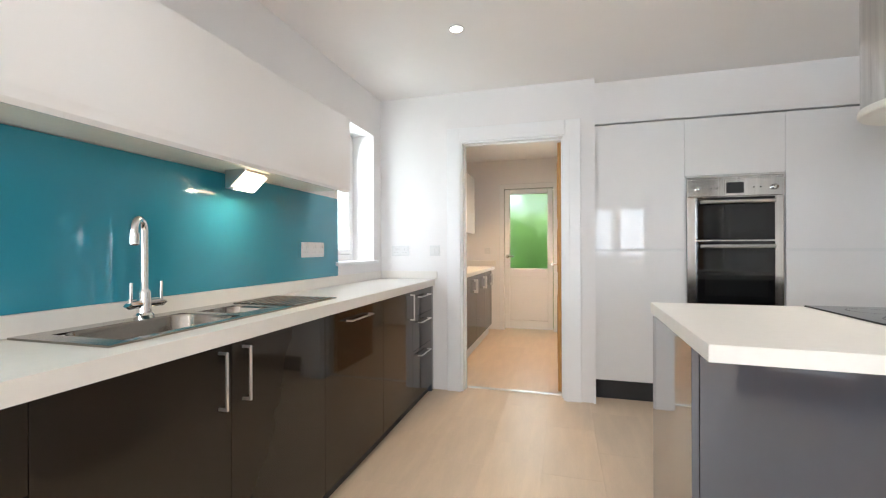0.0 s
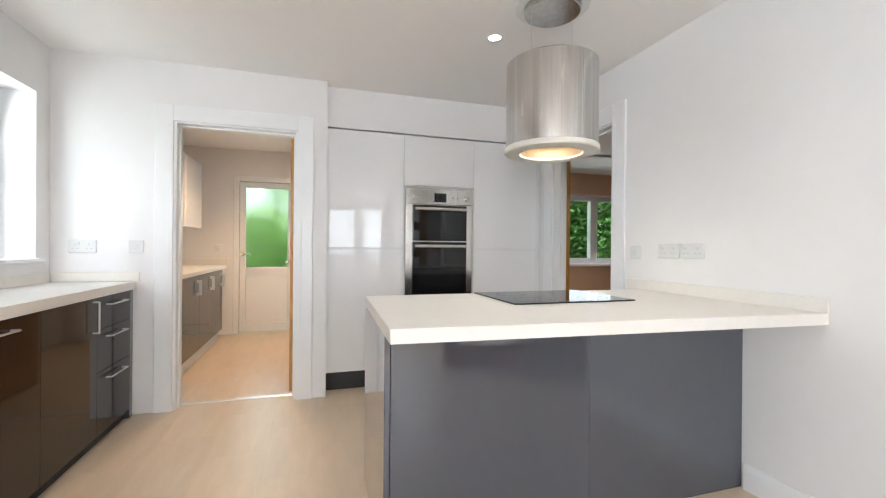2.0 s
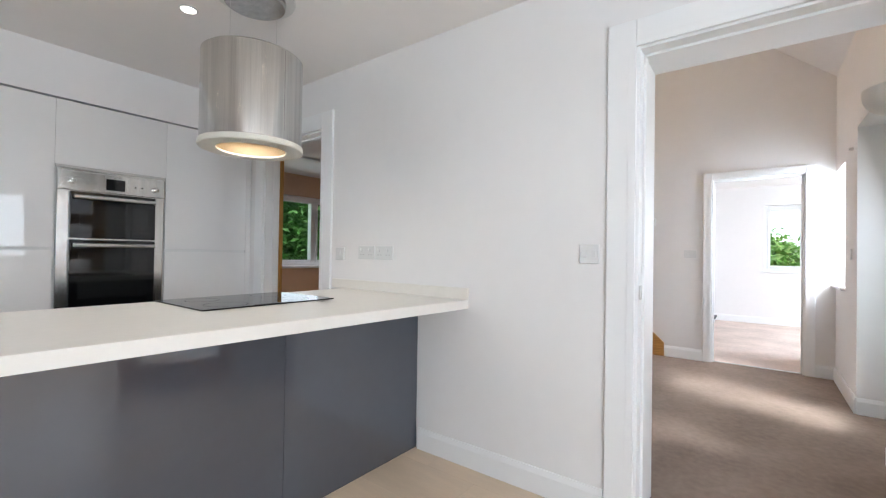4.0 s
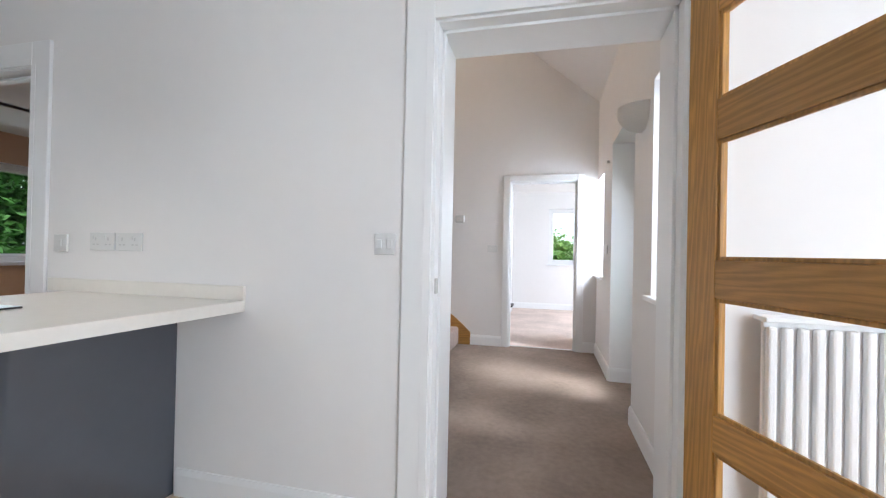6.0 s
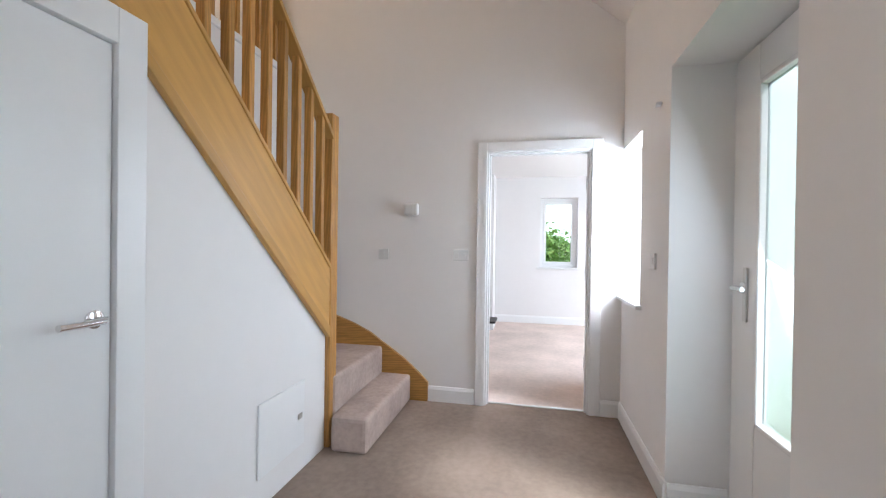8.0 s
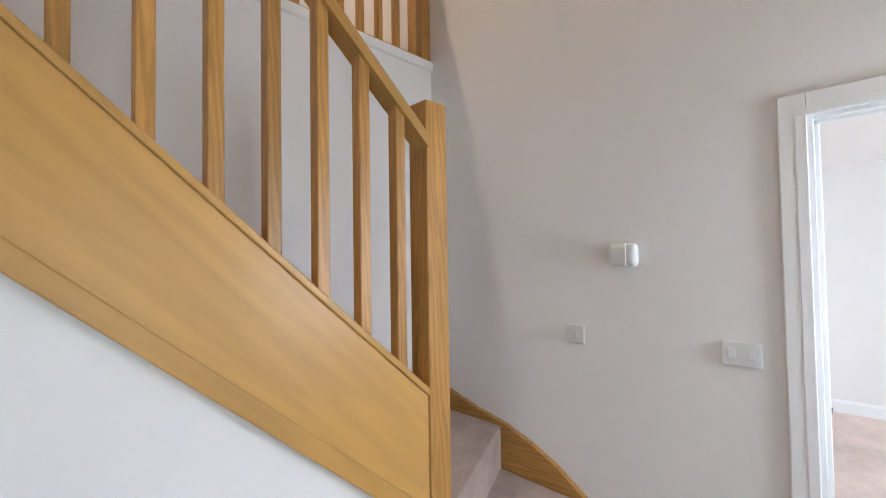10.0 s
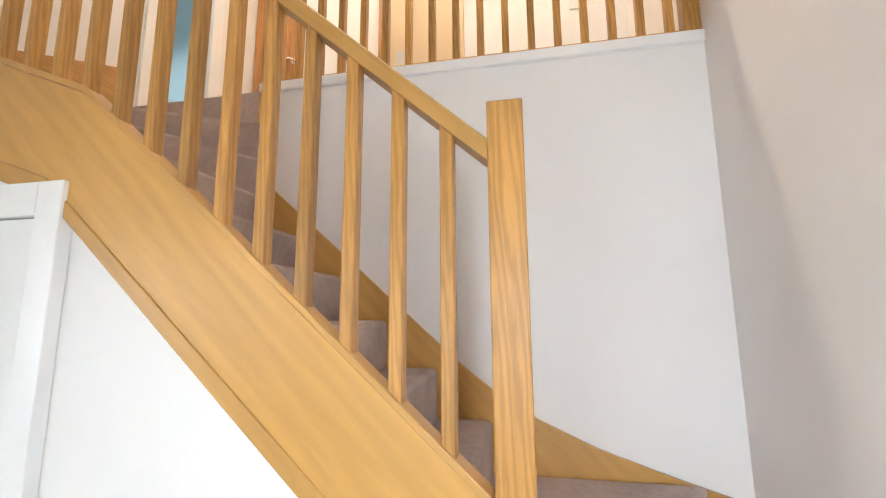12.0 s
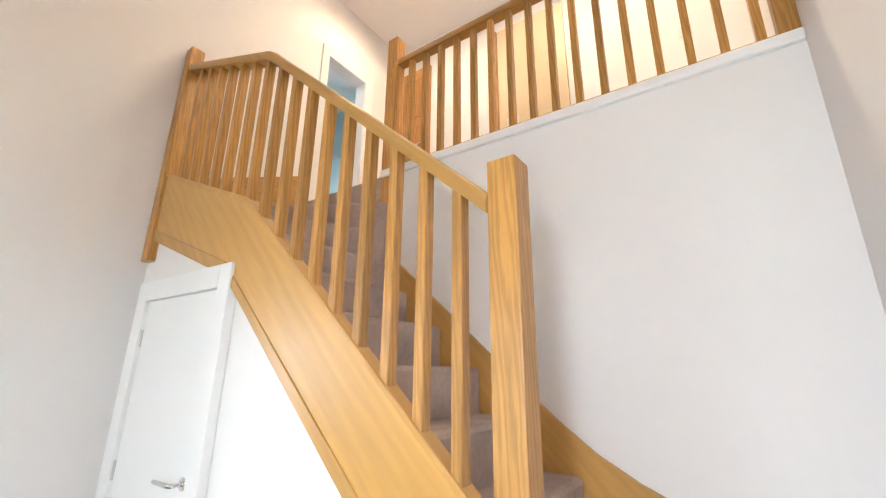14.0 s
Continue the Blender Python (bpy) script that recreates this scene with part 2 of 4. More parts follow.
def tube(pts, r, seg=12, bm=None):
    """A round bar along the points."""
    own = bmesh.new()
    pts = [Vector(p) for p in pts]
    rings = []
    for i, p in enumerate(pts):
        d = (pts[min(i + 1, len(pts) - 1)] - pts[max(i - 1, 0)]).normalized()
        u = d.orthogonal().normalized() if i == 0 else (u - d * u.dot(d)).normalized()
        w = d.cross(u)
        rings.append([own.verts.new(p + r * (math.cos(2 * math.pi * k / seg) * u + math.sin(2 * math.pi * k / seg) * w)) for k in range(seg)])
    for a, b in zip(rings, rings[1:]):
        for i in range(seg):
            j = (i + 1) % seg
            own.faces.new((a[i], a[j], b[j], b[i]))
    own.faces.new(rings[0]), own.faces.new(rings[-1][::-1])
    return own if bm is None else merge(bm, own)


def holed(axis, a0, a1, u0, u1, z0, z1, holes=()):
    """A wall a0..a1 thick, u0..u1 long and z0..z1 high, with openings (u0, u1, z0, z1) right through it."""
    us = sorted({u0, u1, *[h[0] for h in holes], *[h[1] for h in holes]})
    zs = sorted({z0, z1, *[h[2] for h in holes], *[h[3] for h in holes]})
    us, zs = [u for u in us if u0 <= u <= u1], [z for z in zs if z0 <= z <= z1]
    bm, seen = bmesh.new(), {}

    def vert(a, u, z):
        key = (a, u, z)
        if key not in seen:
            seen[key] = bm.verts.new((a, u, z) if axis == "x" else (u, a, z))
        return seen[key]

    def solid(i, j):
        if not (0 <= i < len(us) - 1 and 0 <= j < len(zs) - 1):
            return False
        u, z = (us[i] + us[i + 1]) / 2, (zs[j] + zs[j + 1]) / 2
        return not any(h[0] < u < h[1] and h[2] < z < h[3] for h in holes)

    for i in range(len(us) - 1):
        for j in range(len(zs) - 1):
            if not solid(i, j):
                continue
            for a in (a0, a1):
                bm.faces.new([vert(a, us[i], zs[j]), vert(a, us[i + 1], zs[j]), vert(a, us[i + 1], zs[j + 1]), vert(a, us[i], zs[j + 1])])
            for di, dj, e in ((-1, 0, ((i, j), (i, j + 1))), (1, 0, ((i + 1, j), (i + 1, j + 1))), (0, -1, ((i, j), (i + 1, j))), (0, 1, ((i, j + 1), (i + 1, j + 1)))):
                if not solid(i + di, j + dj):
                    (p, q), (r, s) = e
                    bm.faces.new([vert(a0, us[p], zs[q]), vert(a0, us[r], zs[s]), vert(a1, us[r], zs[s]), vert(a1, us[p], zs[q])])
    return bm


def setting(name, bm, material, label=""):
    return tagged(part(name, bm, material), label, "", "", "structure")


def casing(name, axis, face, out, u0, u1, top, w=0.1, d=0.018, label="white painted door architrave with mitred corners"):
    """A door surround on a wall face: u0..u1 is the opening, out is the side it stands proud of."""
    f1 = face + out * d
    for i, (a, b, c, e) in enumerate(((u0 - w, u0, 0, top + w), (u1, u1 + w, 0, top + w), (u0, u1, top, top + w))):
        bm = box(*((face, a, c, f1, b, e) if axis == "x" else (a, face, c, b, f1, e)), bev=0.004)
        # moulded inner bead
        k = face + out * (d + 0.002)
        if i < 2:
            inner = (b - 0.03, b) if i == 0 else (a, a + 0.03)
            box(*((f1, inner[0], c, k, inner[1], top) if axis == "x" else (inner[0], f1, c, inner[1], k, top)), bev=0.002, bm=bm)
        else:
            box(*((f1, a, top, k, b, top + 0.03) if axis == "x" else (a, f1, top, b, k, top + 0.03)), bev=0.002, bm=bm)
        setting(name, bm, TRIM, label)


def skirting(axis, face, out, u0, u1, h=0.12):
    d = face + out * 0.016
    prof = [(face, 0), (d, 0), (d, h - 0.025), (face + out * 0.008, h), (face, h)]
    bm = prism(prof, "y", u0, u1) if axis == "x" else None
    if axis == "y":
        bm = prism([(p[0], p[1]) for p in prof], "x", u0, u1)
    setting("baseboard", bm, TRIM, "white painted skirting board")

# ---- large structure ----
CH = 2.40          # kitchen ceiling
LEFT, RIGHT, HALLX = -1.60, 2.00, 2.31
DOORWALL, TALLWALL, BACK = 3.60, 4.30, 6.28
END = 5.53         # hall end wall
HALLY = -0.40      # hall window wall

setting("wall_west", holed("x", LEFT - 0.3, LEFT, -3.8, BACK + 0.3, 0, CH, [(2.88, 3.46, 1.05, 2.07), (-3.0, -0.5, 0.8, 2.1)]), WALL)
setting("wall_utility_door", holed("y", DOORWALL, DOORWALL + 0.145, LEFT, 0.115, 0, CH, [(-0.905, -0.097, 0, 2.0)]), WALL)
setting("wall_behind_tall_units", box(0.115, 4.3, 0, RIGHT, 4.42, CH), WALL)
setting("wall_pilaster_return", box(0.02, DOORWALL + 0.145, 0, 0.115, 4.42, CH), WALL)
setting("bulkhead_over_tall_units", box(0.115, 3.70, 2.085, RIGHT, 4.3, CH), WALL)
DINX = RIGHT + 0.125   # far face of the thin wall to the dining room
setting("wall_kitchen_hall", holed("x", RIGHT, HALLX, -3.8, 2.56, 0, CH, [(-0.29, 0.60, 0, 2.02)]), WALL)
setting("wall_kitchen_dining", holed("x", RIGHT, DINX, 2.56, BACK + 0.3, 0, CH, [(2.71, 3.48, 0, 2.02)]), WALL)
setting("wall_hall_west_upper", holed("x", HALLX - 0.12, HALLX, -0.4, 5.0, CH, 5.3, [(2.60, 3.08, 2.775, 4.36)]), WALL)
setting("wall_kitchen_rear", holed("y", -3.8, -3.5, LEFT, RIGHT, 0, CH, [(0.35, 1.05, 0.9, 2.15), (1.2, 1.85, 0.9, 2.15)]), WALL)
setting("wall_back_of_house", holed("y", BACK, BACK + 0.3, LEFT, 7.5, 0, CH, [(-0.97, -0.16, 0, 2.06), (3.3, 5.3, 0.9, 2.05)]), WALL)
setting("wall_utility_east", box(0.5, 4.42, 0, 0.6, BACK, CH), WALL)
setting("ceiling", box(LEFT - 0.3, -3.8, CH, HALLX - 0.2, BACK + 0.3, CH + 0.2), CEIL)
setting("floor", box(LEFT - 0.3, -3.8, -0.2, HALLX - 0.15, BACK + 0.3, -0.006), FLOOR, "pale limed-oak vinyl plank floor")
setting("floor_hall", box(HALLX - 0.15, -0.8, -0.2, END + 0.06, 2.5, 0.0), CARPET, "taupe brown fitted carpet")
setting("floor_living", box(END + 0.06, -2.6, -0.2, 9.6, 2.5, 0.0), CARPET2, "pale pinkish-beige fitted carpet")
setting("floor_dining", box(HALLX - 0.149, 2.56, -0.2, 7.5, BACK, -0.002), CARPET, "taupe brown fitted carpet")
# dining room behind the stairs
setting("wall_dining_south", box(HALLX, 2.50, 0, END, 2.56, CH), TAN)
setting("wall_dining_east", box(7.3, 2.56, 0, 7.5, BACK, CH), TAN)
setting("wall_dining_lining", holed("y", BACK - 0.02, BACK - 0.001, HALLX, 7.3, 0, CH, [(3.3, 5.3, 0.9, 2.05)]), TAN)
setting("ceiling_dining", box(DINX - 0.005, 2.56, CH, 7.5, BACK + 0.3, 2.74), CEIL)
# hall
setting("wall_hall_south", holed("y", HALLY - 0.34, HALLY, HALLX, END + 0.12, 0, 3.0, [(2.54, 2.96, 0.9, 2.1), (3.46, 4.46, 0, 2.13), (5.0, END - 0.002, 0.9, 1.97)]), WALL)
setting("wall_hall_end", holed("x", END, END + 0.12, HALLY, 2.44, 0, 5.3, [(-0.18, 0.60, 0, 1.985)]), WALL)
setting("wall_behind_stairs", box(3.36, 2.42, 0, END, 2.50, 2.745), WALL)
setting("wall_stair_foot", box(HALLX, 2.44, 0, 3.36, 2.50, 2.55), WALL)
setting("ceiling_hall_slope", prism([(HALLY - 0.34, 2.60), (HALLY - 0.34, 2.80), (2.25, 5.30), (2.25, 5.10)], "x", HALLX, END + 0.1), CEIL)
setting("ceiling_landing", box(HALLX - 0.2, 2.25, 5.10, END + 0.12, 5.0, 5.3), CEIL)
setting("floor_landing", box(HALLX, 2.44, 2.56, END + 0.12, 5.0, 2.775), STAIRCARPET, "taupe carpeted upstairs landing")
setting("wall_landing_north", box(HALLX, 3.62, 2.775, END, 3.74, 5.1), WALL)
setting("wall_landing_east", box(END, 2.44, 2.775, END + 0.12, 5.0, 5.3), WALL)
setting("wall_bathroom_west", box(0.60, 1.70, 2.62, 0.70, 4.10, 5.1), BLUEROOM)
setting("wall_bathroom_north", box(0.70, 4.0, 2.62, HALLX - 0.121, 4.10, 5.1), BLUEROOM)
setting("wall_bathroom_south", box(0.70, 1.70, 2.62, HALLX - 0.121, 1.80, 5.1), BLUEROOM)
setting("floor_bathroom", box(0.70, 1.80, 2.62, HALLX - 0.121, 4.0, 2.775), CARPET2, "pale bathroom floor")
setting("ceiling_bathroom", box(0.60, 1.70, 5.1, HALLX - 0.121, 4.10, 5.2), CEIL)
# living room
setting("wall_living_east", holed("x", 9.32, 9.6, -2.6, 2.5, 0, CH, [(-0.47, 0.12, 0.92, 2.06)]), WALL)
setting("wall_living_south", holed("y", -2.6, -2.4, END, 9.6, 0, CH, [(6.1, 8.7, 0.4, 2.1)]), WALL)
setting("wall_living_north", box(END + 0.12, 2.44, 0, 9.6, 2.6, CH), WALL)
setting("wall_living_west", box(END, -2.6, 0, END + 0.12, HALLY - 0.34, CH), WALL)
setting("chimney_breast", box(8.95, 0.85, 0, 9.32, 2.3, CH), WALL)
setting("ceiling_living", box(END + 0.12, -2.6, CH, 9.6, 2.6, CH + 0.2), CEIL)
# unseen upright slab behind the landing, added to keep daylight out
setting("light_block_back", box(HALLX - 0.2, 5.0, CH, END + 0.12, 5.1, 5.3), WALL)

# skirtings
skirting("x", RIGHT, -1, 0.72, 1.77)
skirting("x", RIGHT, -1, -3.5, -0.41)
skirting("y", HALLY, 1, HALLX, 3.46)
skirting("y", HALLY, 1, 4.44, END)
skirting("x", END, -1, 0.68, 1.05)
skirting("x", END, -1, HALLY, -0.257)
skirting("x", 4.44, -1, HALLY - 0.26, HALLY)
skirting("x", 9.32, -1, -2.4, 0.85)
skirting("y", DOORWALL, -1, 0.1, 0.115)

# door surrounds and linings
casing("door_trim_utility", "y", DOORWALL, -1, -0.905, -0.097, 2.0, 0.11)
casing("door_trim_hall", "x", RIGHT, -1, -0.29, 0.60, 2.02, 0.115)
casing("door_trim_hall_far", "x", HALLX, 1, -0.29, 0.60, 2.02, 0.08)
casing("door_trim_dining", "x", RIGHT, -1, 2.71, 3.48, 2.02, 0.12)
casing("door_trim_living", "x", END, -1, -0.18, 0.60, 1.985, 0.075)


def lining(name, axis, f0, f1, u0, u1, top, stop):
    """Jambs, head and the planted stop of a door opening."""
    t = 0.025
    for a, b, c, d in ((u0, u0 + t, 0, top), (u1 - t, u1, 0, top), (u0 + t, u1 - t, top - t, top)):
        setting(name, box(*((f0, a, c, f1, b, d) if axis == "x" else (a, f0, c, b, f1, d)), bev=0.002), TRIM, "white painted door lining")
    for a, b, c, d in ((u0 + t, u0 + t + 0.012, 0, top - t), (u1 - t - 0.012, u1 - t, 0, top - t), (u0 + t, u1 - t, top - t - 0.012, top - t)):
        setting(name, box(*((stop, a, c, stop + 0.04, b, d) if axis == "x" else (a, stop, c, b, stop + 0.04, d)), bev=0.002), TRIM, "white painted door stop")


lining("door_lining_utility", "y", DOORWALL - 0.002, DOORWALL + 0.147, -0.912, -0.09, 2.012, DOORWALL + 0.05)
lining("door_lining_hall", "x", RIGHT - 0.002, HALLX + 0.002, -0.30, 0.612, 2.035, RIGHT + 0.06)
lining("door_lining_dining", "x", RIGHT - 0.002, DINX + 0.002, 2.70, 3.49, 2.035, DINX - 0.06)
lining("door_lining_living", "x", END - 0.002, END + 0.122, -0.19, 0.61, 1.997, END + 0.03)
setting("threshold_strip", box(-0.885, 3.70, -0.004, -0.117, 3.74, 0.006, 0.002), SATIN, "silver metal threshold strip")
setting("threshold_strip", box(END + 0.05, -0.16, 0.0, END + 0.08, 0.58, 0.007, 0.002), SATIN, "silver metal carpet strip")
setting("threshold_strip", box(2.15, -0.26, -0.004, 2.18, 0.57, 0.007, 0.002), SATIN, "silver metal carpet strip")


# ---- windows ----
def window(name, axis, at, u0, u1, z0, z1, mullions=(), depth=0.07, label="white upvc double-glazed window", sill=None, opener=True):
    """A framed window in the plane at; mullions are places along the wall."""
    w = thing(name, (at, u0, z0) if axis == "x" else (u0, at, z0), label, "window", "", "structure")

    def bar(n, a, b, c, d, k=0.0, m=UPVC):
        lo, hi = at - depth / 2 - k, at + depth / 2 + k
        part(n, box(*((lo, a, c, hi, b, d) if axis == "x" else (a, lo, c, b, hi, d)), bev=0.006), m, w)

    f = 0.055
    bar("frame", u0, u0 + f, z0, z1), bar("frame", u1 - f, u1, z0, z1)
    bar("frame", u0 + f, u1 - f, z0, z0 + f), bar("frame", u0 + f, u1 - f, z1 - f, z1)
    edges = [u0 + f, *[x for mm in mullions for x in (mm - 0.03, mm + 0.03)], u1 - f]
    for mm in mullions:
        bar("mullion", mm - 0.03, mm + 0.03, z0 + f, z1 - f)
    for a, b in zip(edges[::2], edges[1::2]):
        if opener:
            s = 0.04
            bar("sash", a, a + s, z0 + f, z1 - f, 0.012), bar("sash", b - s, b, z0 + f, z1 - f, 0.012)
            bar("sash", a + s, b - s, z0 + f, z0 + f + s, 0.012), bar("sash", a + s, b - s, z1 - f - s, z1 - f, 0.012)
        g = part("pane", box(*((at - 0.006, a, z0 + f, at + 0.006, b, z1 - f) if axis == "x" else (a, at - 0.006, z0 + f, b, at + 0.006, z1 - f))), CLEAR, w)
        g.visible_shadow = False
    if sill:
        part("window_sill", box(*sill, bev=0.006), TRIM, w, "white painted window board")
    return w


window("window_1", "x", LEFT - 0.22, 2.88, 3.46, 1.05, 2.07, sill=(LEFT - 0.19, 2.84, 1.03, LEFT + 0.03, 3.50, 1.055))
# unseen window, made up to house the kitchen side fill
window("side_fill_window", "x", LEFT - 0.22, -3.0, -0.5, 0.8, 2.1, (-2.17, -1.33), sill=(LEFT - 0.19, -3.04, 0.78, LEFT + 0.03, -0.46, 0.805))
window("window_3", "y", -3.68, 0.35, 1.05, 0.9, 2.15, sill=(0.31, -3.65, 0.875, 1.09, -3.47, 0.902))
window("window_9", "y", -3.68, 1.2, 1.85, 0.9, 2.15, sill=(1.16, -3.65, 0.875, 1.89, -3.47, 0.902))
window("window_4", "y", HALLY - 0.28, 2.54, 2.96, 0.9, 2.1, sill=(2.50, HALLY - 0.245, 0.875, 3.0, HALLY + 0.035, 0.902))
window("window_5", "y", HALLY - 0.28, 5.0, END - 0.002, 0.9, 1.97, sill=(4.96, HALLY - 0.245, 0.875, END - 0.003, HALLY + 0.035, 0.902))
window("window_6", "x", 9.46, -0.47, 0.12, 0.92, 2.06, sill=(9.27, -0.51, 0.895, 9.42, 0.16, 0.922))
window("window_7", "y", BACK + 0.1, 3.3, 5.3, 0.9, 2.05, (4.57,), sill=(3.25, BACK - 0.07, 0.86, 5.35, BACK + 0.06, 0.902))
# unseen window, assumed so that the living room fill has an opening
window("living_fill_window", "y", -2.5, 6.1, 8.7, 0.4, 2.1, (6.97, 7.83))


# ---- doors ----
def lever(parent, at, axis, out, along, length=0.12, plate=True):
    """A lever handle on a rose: out is the side it stands out from, along the way the lever points."""
    x, y, z = at
    o = Vector((out, 0, 0)) if axis == "x" else Vector((0, out, 0))
    s = Vector((0, along, 0)) if axis == "x" else Vector((along, 0, 0))
    p = Vector(at)
    h = part("handle", tube([p, p + o * 0.045, p + o * 0.055 + s * 0.012, p + o * 0.055 + s * length], 0.0095, 12), CHROME, parent, "polished chrome lever handle", True)
    q = p - root_of(parent)
    part("rose", lathe([(0.026, 0), (0.026, 0.006), (0.02, 0.009)], p, 24, axis) if out > 0 else lathe([(0.026, 0), (0.026, -0.006), (0.02, -0.009)], p, 24, axis), CHROME, parent, "", True)
    return h


# hall door: open glazed oak leaf standing square to the wall
leaf = thing("door_1", (1.99, -0.29, 0.01), "open oak door with four clear glass panes", "door", "", "structure")
Y0, Y1 = -0.325, -0.287
part("hinge_stile", box(1.855, Y0, 0.01, 1.985, Y1, 1.985, 0.003), OAKZ, leaf)
part("lock_stile", box(1.16, Y0, 0.01, 1.29, Y1, 1.985, 0.003), OAKZ, leaf)
for a, b in ((0.01, 0.20), (0.53, 0.64), (0.995, 1.11), (1.475, 1.60), (1.87, 1.985)):
    part("rail", box(1.29, Y0, a, 1.855, Y1, b, 0.003), OAKX, leaf)
for a, b in ((0.20, 0.53), (0.64, 0.995), (1.11, 1.475), (1.60, 1.87)):
    g = part("pane", box(1.29, -0.309, a, 1.855, -0.303, b), CLEAR, leaf)
    g.visible_shadow = False
    bead = bmesh.new()
    for u, v, c, d in ((1.29, 1.302, a, b), (1.843, 1.855, a, b), (1.302, 1.843, a, a + 0.012), (1.302, 1.843, b - 0.012, b)):
        box(u, -0.303, c, v, Y1 - 0.006, d, 0.002, bead)
    part("bead", bead, OAKZ, leaf)
lever(leaf, (1.20, Y1, 1.0), "y", 1, 1, 0.1)
leaf.rotation_euler = (0, 0, radians(19))

# utility room oak door, open against the wall
udoor = thing("door_2", (-0.13, 3.77, 0.01), "open oak panelled internal door", "door", "", "structure")
part("leaf", box(-0.155, 3.765, 0.01, -0.117, 4.52, 1.985, 0.003), OAKZ, udoor)
for a, b in ((0.2, 0.75), (0.95, 1.3), (1.4, 1.85)):
    part("panel", box(-0.160, 3.9, a, -0.155, 4.40, b, 0.004), OAKY, udoor)
lever(udoor, (-0.155, 4.46, 1.0), "x", -1, -1)

# back door of the utility room
bdoor = thing("door_3", (-0.56, BACK + 0.1, 0), "white upvc back door with frosted glass upper half", "door", "", "structure")
for a, b, c, d in ((-0.97, -0.90, 0, 2.06), (-0.23, -0.16, 0, 2.06), (-0.90, -0.23, 1.99, 2.06)):
    part("frame", box(a, BACK - 0.01, c, b, BACK + 0.12, d, 0.006), UPVC, bdoor)
for a, b, c, d in ((-0.895, -0.825, 0.02, 1.985), (-0.305, -0.235, 0.02, 1.985), (-0.825, -0.305, 1.915, 1.985), (-0.825, -0.305, 0.75, 0.87), (-0.825, -0.305, 0.02, 0.14)):
    part("stile", box(a, BACK + 0.02, c, b, BACK + 0.08, d, 0.006), UPVC, bdoor)
part("lower_panel", box(-0.825, BACK + 0.035, 0.14, -0.305, BACK + 0.065, 0.75, 0.006), UPVC, bdoor)
g = part("pane", box(-0.825, BACK + 0.042, 0.87, -0.305, BACK + 0.05, 1.915), FROST, bdoor, "frosted green-tinted glass")
g.visible_shadow = False
lever(bdoor, (-0.86, BACK + 0.02, 1.04), "y", -1, 1, 0.1)

# front door in its recess, with a tall obscure pane
fdoor = thing("door_4", (3.95, -0.69, 0), "white front door with a tall obscure glass pane", "door", "", "structure")
for a, b, c, d in ((3.47, 3.66, 0.01, 2.12), (4.24, 4.45, 0.01, 2.12), (3.66, 4.24, 0.01, 0.50), (3.66, 4.24, 1.96, 2.12)):
    part("stile", box(a, -0.725, c, b, -0.675, d, 0.004), UPVC, fdoor)
for a, b, c, d in ((3.66, 3.685, 0.50, 1.96), (4.215, 4.24, 0.50, 1.96), (3.685, 4.215, 0.50, 0.525), (3.685, 4.215, 1.935, 1.96)):
    part("glazing_bead", box(a, -0.715, c, b, -0.668, d, 0.006), UPVC, fdoor)
g = part("pane", box(3.685, -0.706, 0.525, 4.215, -0.696, 1.935), FROST, fdoor, "obscure door glass")
g.visible_shadow = False
part("handle_plate", box(4.30, -0.675, 0.93, 4.335, -0.665, 1.17, 0.004), SATIN, fdoor)
lever(fdoor, (4.318, -0.665, 1.08), "y", 1, -1, 0.11)

# living room oak door, opened into the room
ldoor = thing("door_5", (5.67, -0.19, 0.01), "open oak internal door", "door", "", "structure")
part("leaf", box(5.665, -0.200, 0.01, 6.41, -0.162, 1.965, 0.003), OAKZ, ldoor)
for z in (0.3, 1.0, 1.7):
    part("hinge", box(5.648, -0.185, z, 5.668, -0.158, z + 0.1, 0.003), SATIN, ldoor)
lever(ldoor, (6.34, -0.162, 1.0), "y", 1, -1)
ldoor.rotation_euler = (0, 0, radians(-13))

# dining room door: white edge with handle, standing open
ddoor = thing("door_6", (DINX, 3.45, 0.01), "open oak internal door", "door", "", "structure")
part("leaf", box(DINX + 0.025, 3.50, 0.01, DINX + 0.062, 4.24, 1.985, 0.003), OAKZ, ddoor)
lever(ddoor, (DINX + 0.062, 4.18, 1.0), "x", 1, -1)

# door lock strike on the hall jamb
strike = tagged(part("strike_plate", box(2.004, 0.578, 0.955, 2.034, 0.587, 1.015, 0.003), SATIN), "satin nickel strike plate on the door jamb", "strike plate")


# ---- kitchen ----
def pull(parent, a, b, out=0.03, r=0.0042, axis="x"):
    """A square-sectioned bar handle from a to b, standing off its door."""
    a, b = Vector(a), Vector(b)
    o = Vector((out, 0, 0))
    lo = [min(a[i], b[i]) - r for i in range(3)]
    hi = [max(a[i], b[i]) + r for i in range(3)]
    bm = box(lo[0] + out, lo[1], lo[2], hi[0] + out, hi[1], hi[2], 0.002)
    for p in (a, b):
        box(p.x - 0.001, p.y - r, p.z - r, p.x + out, p.y + r, p.z + r, 0.001, bm)
    part("handle", bm, SATIN, parent, "satin steel bar handle")


FX = -1.132  # face of the base unit doors


